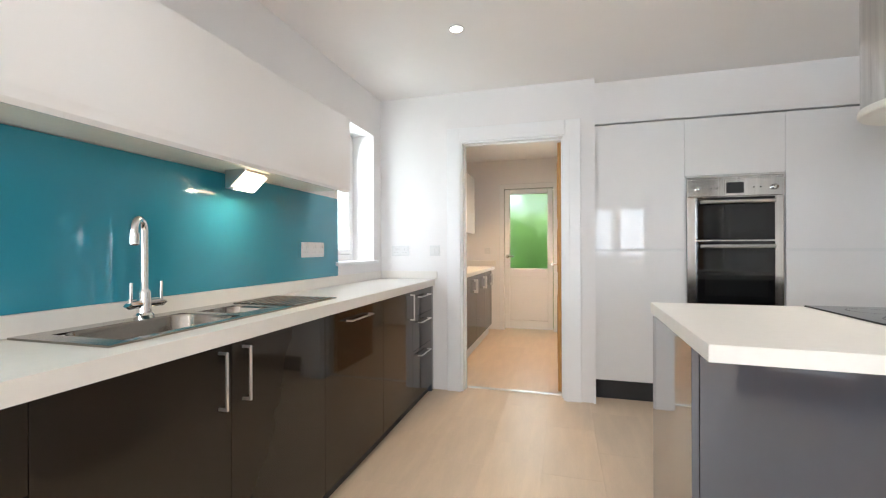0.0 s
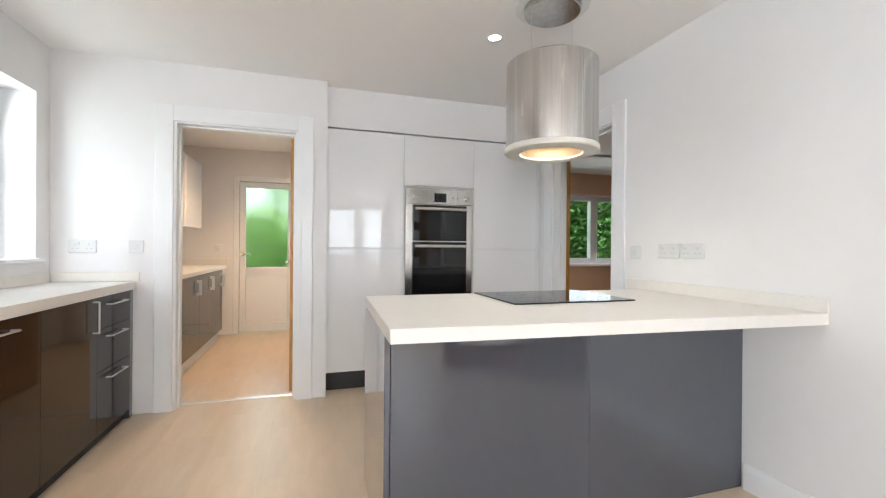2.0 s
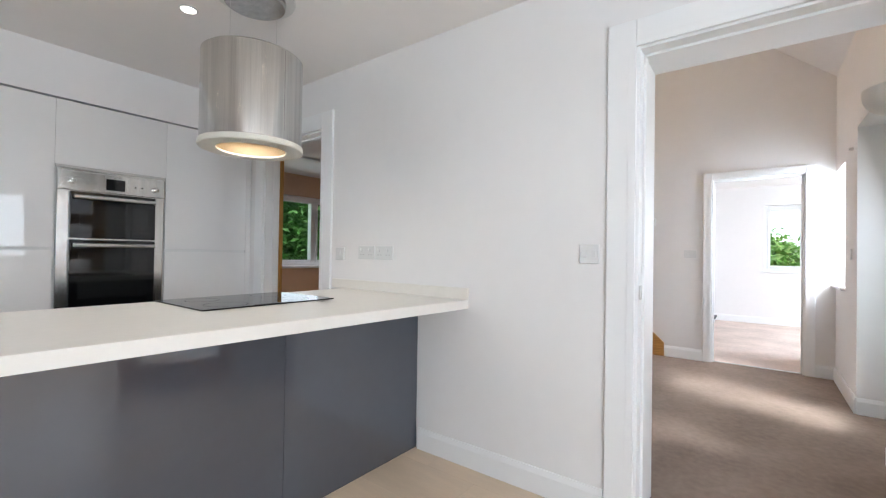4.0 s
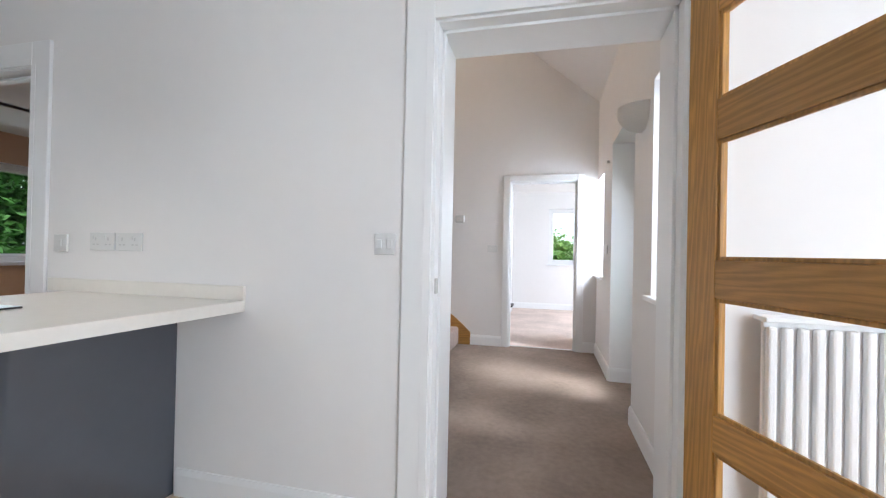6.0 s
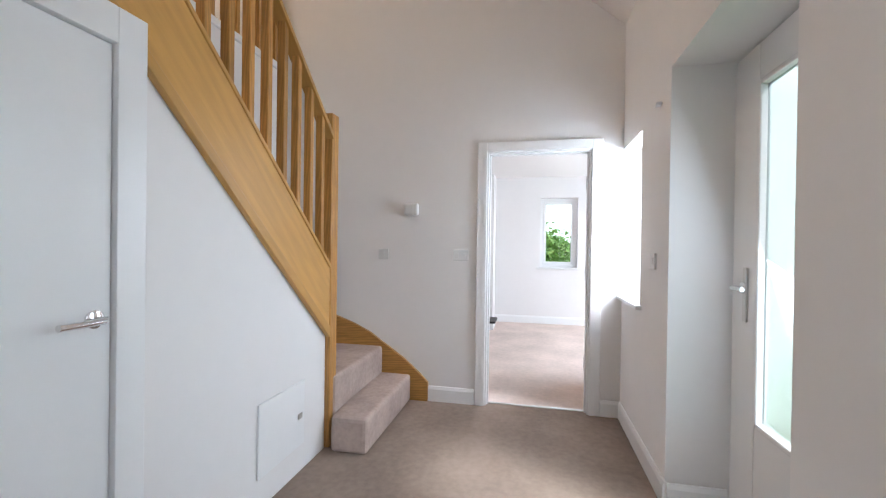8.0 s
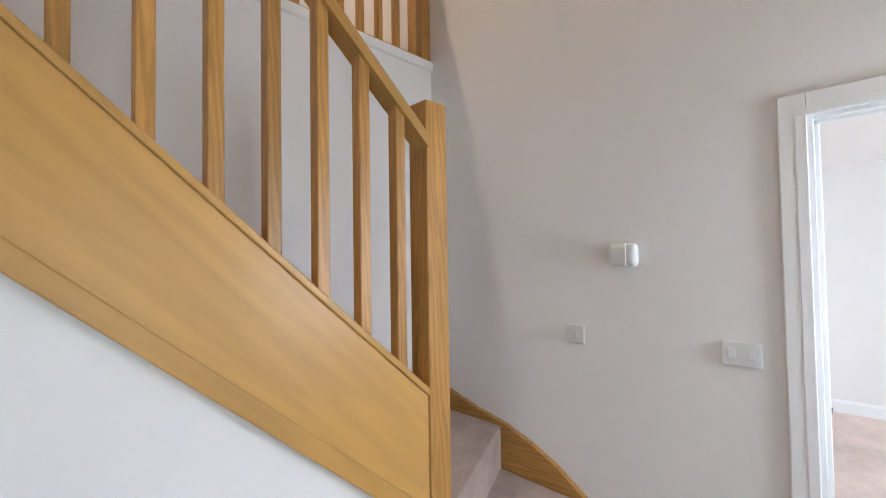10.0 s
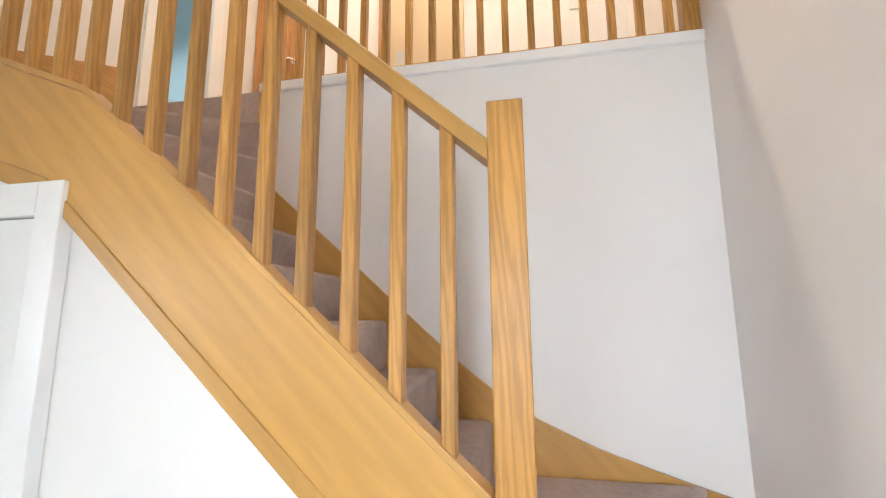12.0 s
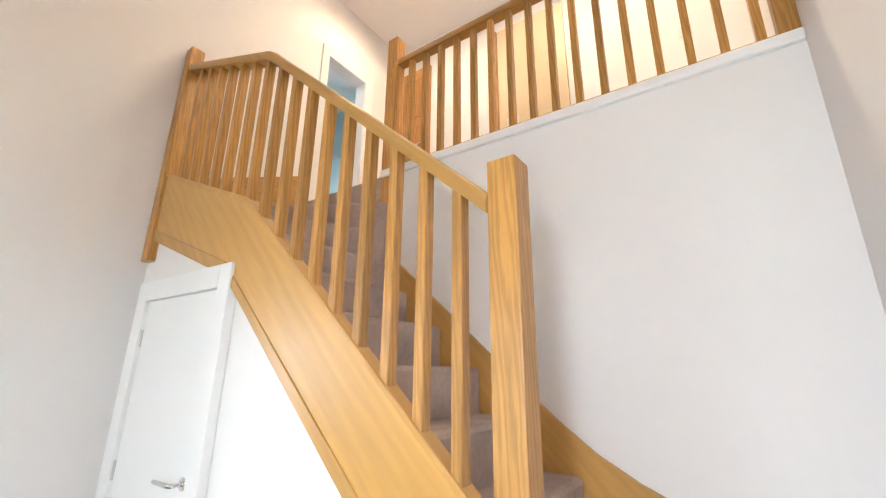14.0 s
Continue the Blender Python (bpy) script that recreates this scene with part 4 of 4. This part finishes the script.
tagged(part("upstand", box(LEFT + 0.017, 6.262, 0.9, -1.02, 6.279, 0.98, 0.002), WORKTOP), "cream laminate upstand along the wall", "upstand")
uw = thing("utility_wall_cabinet", (-1.4, 5.2, 1.36), "white utility wall cabinet", "cabinet")
part("body", box(LEFT + 0.001, 4.6, 1.36, -1.27, 5.9, 2.1, 0.002), PLASTIC, uw)
for a in (4.6, 5.25):
    part("door", box(-1.269, a + 0.002, 1.345, -1.25, a + 0.648, 2.1, 0.002), FRIDGE_WHITE, uw)

# ---- staircase ----
RISE, GO = 2.775 / 13, 0.2393
Y_OUT, Y_IN = 1.50, 2.42       # inner faces of the strings
stairs = thing("staircase", (4.0, 1.9, 0), "oak staircase with taupe carpet, winding at both ends", "staircase")
NX, NY = 4.65, 1.495           # foot newel


def step(pts, top, low):
    """One carpeted step with a rounded nosing."""
    return part("step", prism(pts, "z", low, top, 0.024), STAIRCARPET, stairs)


PIV = (NX, NY)
WALLX, WALLY = END - 0.03, Y_IN - 0.028
step([(4.56, 1.19), (WALLX, 1.19), (WALLX, 1.50), (4.56, 1.42)], RISE, 0.0)
step([(NX, 1.43), (WALLX, 1.43), (WALLX, 1.95), (NX, NY)], 2 * RISE, 0.0)
step([(NX, NY - 0.02), (WALLX, 1.88), (WALLX, WALLY), (5.28, WALLY), (NX + 0.01, NY)], 3 * RISE, 0.0)
step([(NX, NY), (5.36, WALLY), (4.49, WALLY), (4.49, Y_OUT), (4.60, Y_OUT)], 4 * RISE, 0.0)
X5 = 4.51
for i in range(5):
    x = X5 - i * GO
    step([(x - GO - 0.03, Y_OUT), (x + 0.012, Y_OUT), (x + 0.012, WALLY), (x - GO - 0.03, WALLY)], (5 + i) * RISE, (4 + i) * RISE - 0.16)
XT = X5 - 5 * GO               # start of the upper winders
TOPX = HALLX + 0.03
step([(XT + 0.06, WALLY), (XT + 0.012, Y_OUT), (2.75, Y_OUT), (XT, WALLY)], 10 * RISE, 9 * RISE - 0.16)
step([(XT + 0.04, WALLY + 0.01), (2.82, Y_OUT), (TOPX, Y_OUT), (TOPX, 1.90), (XT, WALLY + 0.01)], 11 * RISE, 10 * RISE - 0.16)
step([(XT + 0.04, WALLY + 0.02), (TOPX, 1.83), (TOPX, WALLY + 0.02)], 12 * RISE, 11 * RISE - 0.2)

S = 0.892                      # slope of the flight


def sz(x):
    """Height of the top edge of the outer string."""
    return 1.10 + (4.60 - x) * S


KX, KZ = 3.35, sz(3.35)
UX, UZ = 2.40, 2.60
LX, LZ = 3.266, 1.874
part("outer_string", prism([(4.60, sz(4.60)), (KX, KZ), (UX, UZ), (UX, 2.25), (LX - 0.02, LZ + 0.065), (4.60, 0.745)], "y", 1.452, 1.496, 0.003), OAKS, stairs, "broad oak outer string")
cap = prism([(4.60, sz(4.60)), (KX, KZ), (UX, UZ), (UX, UZ + 0.022), (KX, KZ + 0.024), (4.60, sz(4.60) + 0.026)], "y", 1.444, 1.506, 0.004)
part("string_capping", cap, OAKS, stairs)
part("lower_moulding", prism([(4.60, 0.752), (LX - 0.02, LZ + 0.072), (UX, 2.257), (UX, 2.19), (LX, LZ), (4.60, 0.68)], "y", 1.446, 1.478, 0.004), OAKS, stairs, "oak moulding under the string")
# wall strings
part("wall_string", prism([(3.36, 2.21), (3.99, 1.65), (4.40, 1.285), (4.58, 1.15), (4.73, 1.065), (4.96, 0.962), (5.25, 0.865), (END - 0.03, 0.79), (END - 0.03, 0.3), (4.8, 0.6), (3.36, 1.86)], "y", 2.392, 2.419, 0.002), OAKS, stairs)
part("wall_string", prism([(2.419, 0.79), (2.05, 0.69), (1.86, 0.655), (1.70, 0.60), (1.55, 0.53), (1.44, 0.455), (1.26, 0.335), (1.14, 0.235), (1.05, 0.15), (1.05, 0.0), (2.419, 0.0)], "x", END - 0.03, END - 0.001, 0.002), OAKY, stairs)
part("wall_string", prism([(1.50, 2.62), (2.42, 3.02), (2.42, 2.3), (1.50, 2.2)], "x", HALLX + 0.001, HALLX + 0.028, 0.002), OAKY, stairs)


def newel(x, y, z0, z1, w=0.09, name="newel_post"):
    bm = box(x - w / 2, y - w / 2, z0, x + w / 2, y + w / 2, z1, 0.005)
    return part(name, bm, OAKZ, stairs)


newel(NX, NY, 0.0, 2.05)
newel(2.365, 1.478, 2.07, 3.56, 0.085)
newel(3.315, 2.455, 2.10, 3.90, 0.095)
part("half_newel", box(END - 0.075, 2.42, 2.80, END - 0.001, 2.49, 3.74, 0.004), OAKZ, stairs)


def rail(pts, w=0.07, h=0.066):
    """A moulded handrail along points, with rounded top."""
    prof = [(-w / 2, 0), (w / 2, 0), (w / 2, h * 0.45), (w * 0.36, h * 0.85), (w * 0.14, h), (-w * 0.14, h), (-w * 0.36, h * 0.85), (-w / 2, h * 0.45)]
    bm, rings = bmesh.new(), []
    pts = [Vector(p) for p in pts]
    for i, p in enumerate(pts):
        d = pts[min(i + 1, len(pts) - 1)] - pts[max(i - 1, 0)]
        side = Vector((d.y, -d.x, 0)).normalized()
        rings.append([bm.verts.new(p + side * a + Vector((0, 0, b))) for a, b in prof])
    for a, b in zip(rings, rings[1:]):
        for i in range(len(prof)):
            j = (i + 1) % len(prof)
            bm.faces.new((a[i], a[j], b[j], b[i]))
    bm.faces.new(rings[0]), bm.faces.new(rings[-1][::-1])
    return bm


def rz(x):
    """Underside of the sloping handrail."""
    return 1.895 + (4.60 - x) * S


RKX = 3.37
part("handrail", rail([(4.605, 1.475, rz(4.605)), (RKX + 0.03, 1.475, rz(RKX + 0.03)), (RKX - 0.03, 1.475, rz(RKX) + 0.015), (2.40, 1.475, 3.37)]), OAKS, stairs, "rounded oak handrail", True)
part("handrail", rail([(3.36, 2.455, 3.65), (END - 0.07, 2.455, 3.65)]), OAKX, stairs, "rounded oak handrail", True)


def under_rail(x):
    return rz(x) if x > RKX else rz(RKX) + (RKX - x) * (3.37 - rz(RKX)) / (RKX - 2.40)


def over_string(x):
    return sz(x) if x > KX else KZ + (KX - x) * (UZ - KZ) / (KX - UX)


xs = [4.502 - 0.1287 * i for i in range(16)]
for x in xs:
    b = 0.0175
    s0 = over_string(x) - over_string(x + b)
    bm = bmesh.new()
    q = []
    for px, py in ((x - b, 1.453), (x + b, 1.453), (x + b, 1.495), (x - b, 1.495)):
        q.append((bm.verts.new((px, py, over_string(px) + 0.018)), bm.verts.new((px, py, under_rail(px) + 0.006))))
    for i in range(4):
        j = (i + 1) % 4
        bm.faces.new((q[i][0], q[j][0], q[j][1], q[i][1]))
    bmesh.ops.bevel(bm, geom=[e for e in bm.edges if abs(e.verts[0].co.z - e.verts[1].co.z) > 0.3], offset=0.003, segments=1, affect="EDGES")
    part("baluster", bm, OAKZ, stairs)
# landing balustrade
part("base_rail", box(3.36, 2.425, 2.80, END - 0.07, 2.485, 2.822, 0.003), OAKX, stairs)
for i in range(16):
    x = 3.475 + 0.1285 * i
    part("baluster", box(x - 0.0175, 2.434, 2.82, x + 0.0175, 2.476, 3.655, 0.003), OAKZ, stairs)
setting("trim_landing_edge", box(3.27, 2.395, 2.745, END, 2.50, 2.80, 0.008), TRIM, "white painted nosing under the balustrade")

# spandrel wall under the stairs with its cupboard door
setting("wall_under_stairs", prism([(HALLX, 0), (2.48, 0), (2.48, 1.86), (3.285, 1.86), (3.285, 0), (4.60, 0), (4.60, 0.71), (LX, LZ + 0.03), (HALLX, 2.25)], "y", 1.480, 1.497), WALL)
cup = thing("door_7", (2.88, 1.47, 0), "white painted cupboard door under the stairs", "door", "", "structure")
part("leaf", box(2.512, 1.456, 0.012, 3.238, 1.494, 1.820, 0.002), TRIM, cup)
for a, b, c, d in ((2.40, 2.51, 0, 1.93), (3.24, 3.335, 0, 1.93), (2.51, 3.24, 1.823, 1.93)):
    part("frame", box(a, 1.436, c, b, 1.4795, d, 0.003), TRIM, cup)
for z in (0.25, 0.95, 1.58):
    part("hinge", tube([(2.512, 1.450, z), (2.512, 1.450, z + 0.09)], 0.007, 10), SATIN, cup)
lever(cup, (3.19, 1.456, 1.025), "y", -1, -1, 0.13)
vent = thing("meter_cupboard_panel", (4.3, 1.475, 0.2), "white access panel under the stairs", "access panel")
part("panel", box(3.95, 1.468, 0.15, 4.35, 1.4765, 0.50, 0.003), TRIM, vent)
part("catch", box(4.28, 1.462, 0.30, 4.32, 1.4685, 0.33, 0.002), SATIN, vent)


# ---- hall fittings ----
def sconce(x):
    """An uplighter half bowl of plaster on the window wall."""
    bm = bmesh.new()
    rows = []
    for k in range(9):
        a = math.pi / 2 * k / 8
        r, z = 0.165 * math.cos(a) ** 0.8 if k < 8 else 0.012, 2.025 - 0.14 * math.sin(a)
        rows.append([bm.verts.new((x + r * math.cos(math.pi * i / 20), HALLY + 0.001 + r * 0.95 * math.sin(math.pi * i / 20), z)) for i in range(21)])
    for p, q in zip(rows, rows[1:]):
        for i in range(20):
            bm.faces.new((p[i], p[i + 1], q[i + 1], q[i]))
    bmesh.ops.solidify(bm, geom=bm.faces[:], thickness=0.008)
    tagged(part("wall_uplighter", bm, PLASTER, None, "", True), "plaster half-bowl wall uplighter, unlit", "wall lamp", "")


sconce(3.21)
fixing = tagged(part("cable_clip", box(4.60, HALLY + 0.0005, 1.99, 4.635, HALLY + 0.03, 2.01, 0.004), PLASTIC), "small white cable clip on the wall", "cable clip")
chime = thing("door_chime", (END, 1.20, 1.49), "cream door chime box on the wall", "door chime")
part("body", box(END - 0.05, 1.145, 1.487, END - 0.001, 1.265, 1.588, 0.022, seg=4), PLASTIC, chime)
part("cover_strip", box(END - 0.053, 1.185, 1.492, END - 0.045, 1.19, 1.583, 0.002), PLASTIC, chime)

# ---- landing ----
for c, d, e, f in ((2.52, 2.60, 2.775, 4.45), (3.08, 3.19, 2.775, 4.45), (2.60, 3.08, 4.36, 4.45)):
    setting("door_trim_landing", box(HALLX + 0.0005, c, e, HALLX + 0.02, d, f, 0.004), TRIM, "white painted door architrave")
ld = thing("door_10", (2.58, 3.6, 2.775), "oak panelled landing door", "door", "", "structure")
part("leaf", box(2.335, 3.585, 2.78, 2.78, 3.619, 4.74, 0.003), LANDOAK, ld)
for c, d in ((2.90, 3.42), (3.52, 4.02), (4.12, 4.62)):
    part("panel", box(2.42, 3.577, c, 2.69, 3.585, d, 0.006), LANDOAK, ld)
lever(ld, (2.74, 3.585, 3.75), "y", -1, -1)
ld = thing("door_11", (3.9, 3.6, 2.775), "pale cream landing door with an oak edge", "door", "", "structure")
part("leaf", box(3.60, 3.59, 2.78, 4.26, 3.619, 4.74, 0.003), CREAMDOOR, ld)
part("edge_strip", box(3.525, 3.575, 2.78, 3.598, 3.619, 4.74, 0.003), LANDOAK, ld)
# narrow satin strip standing in for a dark reflection low on the leaf
part("reflection_strip", box(3.68, 3.583, 2.95, 3.80, 3.59, 3.72, 0.003), SATIN, ld)
plate("wall_switch", "y", 3.62, -1, 4.31, 4.24, 0.05, 0.05, "small white sensor on the landing wall", "sensor", 1)
plate("wall_switch", "y", 3.62, -1, 5.15, 3.95, 0.086, 0.086, "white light switch on the landing wall", "switch", 1)
for x in (3.0, 4.1, 5.0):
    downlight(x, 2.75, 5.1, 36, (1, 0.76, 0.5), 165)
# added spot without a fitting, only to light the pale blue room
spot("bathroom_fill", 1.5, 2.9, 5.05, 40, (0.9, 0.97, 1))

# ---- living room things ----
hearth = thing("hearth", (8.8, 1.5, 0), "raised white hearth with a black slate slab", "hearth")
part("base", box(8.55, 0.80, 0.0, 8.95, 2.2, 0.10, 0.004), TRIM, hearth)
part("slab", box(8.52, 0.77, 0.10, 8.949, 2.22, 0.13, 0.004), SLATE, hearth)
cable = bmesh.new()
pts = []
for i in range(70):
    a = i * 0.32
    r = 0.09 + 0.035 * math.sin(i * 0.9)
    pts.append((9.08 + r * math.cos(a) * 1.2, -0.92 + r * math.sin(a) * 1.3, 0.012 + 0.0016 * i * (i % 7) / 7))
pts += [(9.2, -0.95, 0.06), (9.27, -1.0, 0.2), (9.312, -1.03, 0.42)]
tagged(part("cable_coil", tube(pts, 0.006, 8), BLACK, None, "", True), "loose coil of black aerial cable on the carpet", "cable")
plate("wall_socket", "x", 9.32, -1, -1.03, 0.45, 0.15, 0.086, "white double wall socket", "socket", 2, True)


# ---- garden ----
SKYGLOW = glow("overcast_distance", (0.93, 0.97, 1.0), 1.25)
ring = bmesh.new()
lo = [ring.verts.new((150 * math.cos(k * math.pi / 24), 150 * math.sin(k * math.pi / 24), -1)) for k in range(48)]
hi = [ring.verts.new((v.co.x, v.co.y, 75)) for v in lo]
for k in range(48):
    ring.faces.new((lo[k], lo[(k + 1) % 48], hi[(k + 1) % 48], hi[k]))
setting("backdrop", ring, SKYGLOW, "bright overcast sky at the horizon")
setting("ground", box(-200, -200, -0.62, 200, 200, -0.45), GRASS, "green lawn reaching to the horizon")


def leafy(name, cx, cy, z0, sx, sy, sz_, count, material, label, category, trunk=True, leaf_size=0.09):
    """A tapered trunk with limbs and a crown of many small leaves in clumps."""
    rng = random.Random(int(abs(cx * 31 + cy * 17)) + count)
    t = thing(name, (cx, cy, -0.45), label, category)
    if trunk:
        tb = bmesh.new()
        prev = []
        pts = [(cx + 0.05 * math.sin(k), cy + 0.05 * math.cos(k * 1.7), -0.46 + (z0 + sz_ + 0.4) * k / 6) for k in range(7)]
        for k, p in enumerate(pts):
            ring = [tb.verts.new((p[0] + (0.14 - 0.017 * k) * math.cos(a * math.pi / 4), p[1] + (0.14 - 0.017 * k) * math.sin(a * math.pi / 4), p[2])) for a in range(8)]
            if prev:
                for i in range(8):
                    tb.faces.new((prev[i], prev[(i + 1) % 8], ring[(i + 1) % 8], ring[i]))
            prev = ring
        for k in range(6):
            a = rng.uniform(0, 6.28)
            p = pts[2 + k % 4]
            tube([p, (p[0] + 0.5 * sx * math.cos(a) * 0.5, p[1] + 0.5 * sy * math.sin(a) * 0.5, p[2] + 0.5), (p[0] + sx * math.cos(a) * 0.7, p[1] + sy * math.sin(a) * 0.7, p[2] + 0.9)], 0.03, 6, tb)
        part("trunk", tb, BARK, t)
    clumps = [(rng.gauss(0, 0.45), rng.gauss(0, 0.45), rng.uniform(-0.9, 0.9), rng.uniform(0.18, 0.4)) for _ in range(46)]
    vs, fs = [], []
    for _ in range(count):
        c = rng.choice(clumps)
        p = Vector((cx + sx * (c[0] + rng.gauss(0, c[3]) * 0.8), cy + sy * (c[1] + rng.gauss(0, c[3]) * 0.8), z0 + sz_ * (c[2] + rng.gauss(0, c[3]) * 0.8)))
        if p.z < -0.44:
            continue
        r = Euler((rng.uniform(-1, 1), rng.uniform(-1, 1), rng.uniform(0, 6.28))).to_matrix()
        s = leaf_size * rng.uniform(0.6, 1.3)
        n = len(vs)
        for q in ((0, -s, 0), (s * 0.45, 0, s * 0.12), (0, s, 0), (-s * 0.45, 0, s * 0.12)):
            vs.append(tuple(p + r @ Vector(q)))
        fs.append((n, n + 1, n + 2, n + 3))
    me = bpy.data.meshes.new("crown")
    me.from_pydata([tuple(Vector(v) - Vector((cx, cy, -0.45))) for v in vs], [], fs)
    me.materials.append(material)
    ob = new("crown", me)
    ob.parent = t
    tagged(ob, "", "", "", "stuff")


leafy("shrub", 12.6, 0.25, 0.75, 0.9, 1.2, 0.8, 9000, LEAF, "bright green garden shrub", "shrub", False, leaf_size=0.08)
leafy("shrub", 13.2, -2.2, 0.6, 0.9, 1.3, 0.9, 6000, LEAF, "bright green garden shrub", "shrub", False, leaf_size=0.08)
leafy("tree", 7.2, 11.0, 2.2, 2.0, 1.2, 2.6, 15000, LEAFDARK, "dark green leafy garden tree", "tree", leaf_size=0.11)
leafy("tree", 5.4, 10.6, 1.9, 1.3, 1.0, 2.4, 12000, LEAFDARK, "dark green leafy garden tree", "tree", leaf_size=0.11)
leafy("tree", 10.0, 12.5, 2.2, 2.0, 1.2, 2.6, 9000, LEAFDARK, "dark green leafy garden tree", "tree", leaf_size=0.11)
leafy("shrub", -1.6, 12.5, 0.8, 2.0, 0.8, 1.1, 7000, LEAF, "green garden hedge shrub", "shrub", leaf_size=0.1)
leafy("tree", -1.1, 14.5, 2.0, 2.6, 1.0, 2.3, 5000, LEAF, "green garden tree behind the hedge", "tree", leaf_size=0.12)
leafy("shrub", 0.9, 12.8, 0.9, 1.8, 0.8, 1.2, 7000, LEAF, "green garden hedge shrub", "shrub", leaf_size=0.1)
for x in (-3.5, 0.5, 3.8):
    leafy("tree", x, -16.0, 1.5, 2.0, 1.2, 1.9, 7000, LEAFDARK, "green tree across the lawn", "tree", leaf_size=0.14)

# ---- floor planks, the nearest ones as pieces ----
PW, PL = 0.30, 0.60
plank_data = {}
floor_ob = bpy.data.objects["floor"]


def plank_mesh(w, l):
    key = (round(w, 3), round(l, 3))
    if key not in plank_data:
        bm = box(-w / 2 + 0.0003, -l / 2 + 0.0003, -0.006, w / 2 - 0.0003, l / 2 - 0.0003, 0.0)
        me = bpy.data.meshes.new("floor_tile")
        bm.to_mesh(me)
        bm.free()
        me.materials.append(FLOOR)
        plank_data[key] = me
    return plank_data[key]


def planks(x0, x1, y0, y1):
    x, i = x0, 0
    while x < x1 - 0.02:
        w = min(PW, x1 - x)
        y = y0 - (PL * 0.5 if i % 2 else 0)
        while y < y1 - 0.01:
            a, b = max(y, y0), min(y + PL, y1)
            if b - a > 0.02:
                ob = new("floor_tile", plank_mesh(w, b - a))
                ob.location = (x + w / 2, (a + b) / 2, 0)
                ob.parent = floor_ob
            y += PL
        x, i = x + w, i + 1


planks(-1.13, HALLX - 0.155, -1.4, DOORWALL + 0.14)
planks(-1.13, 0.5, DOORWALL + 0.14, BACK)
setting("floor_rear", box(LEFT, -3.5, -0.005, HALLX - 0.155, -1.4, 0.0), FLOOR, "pale limed-oak vinyl plank floor")
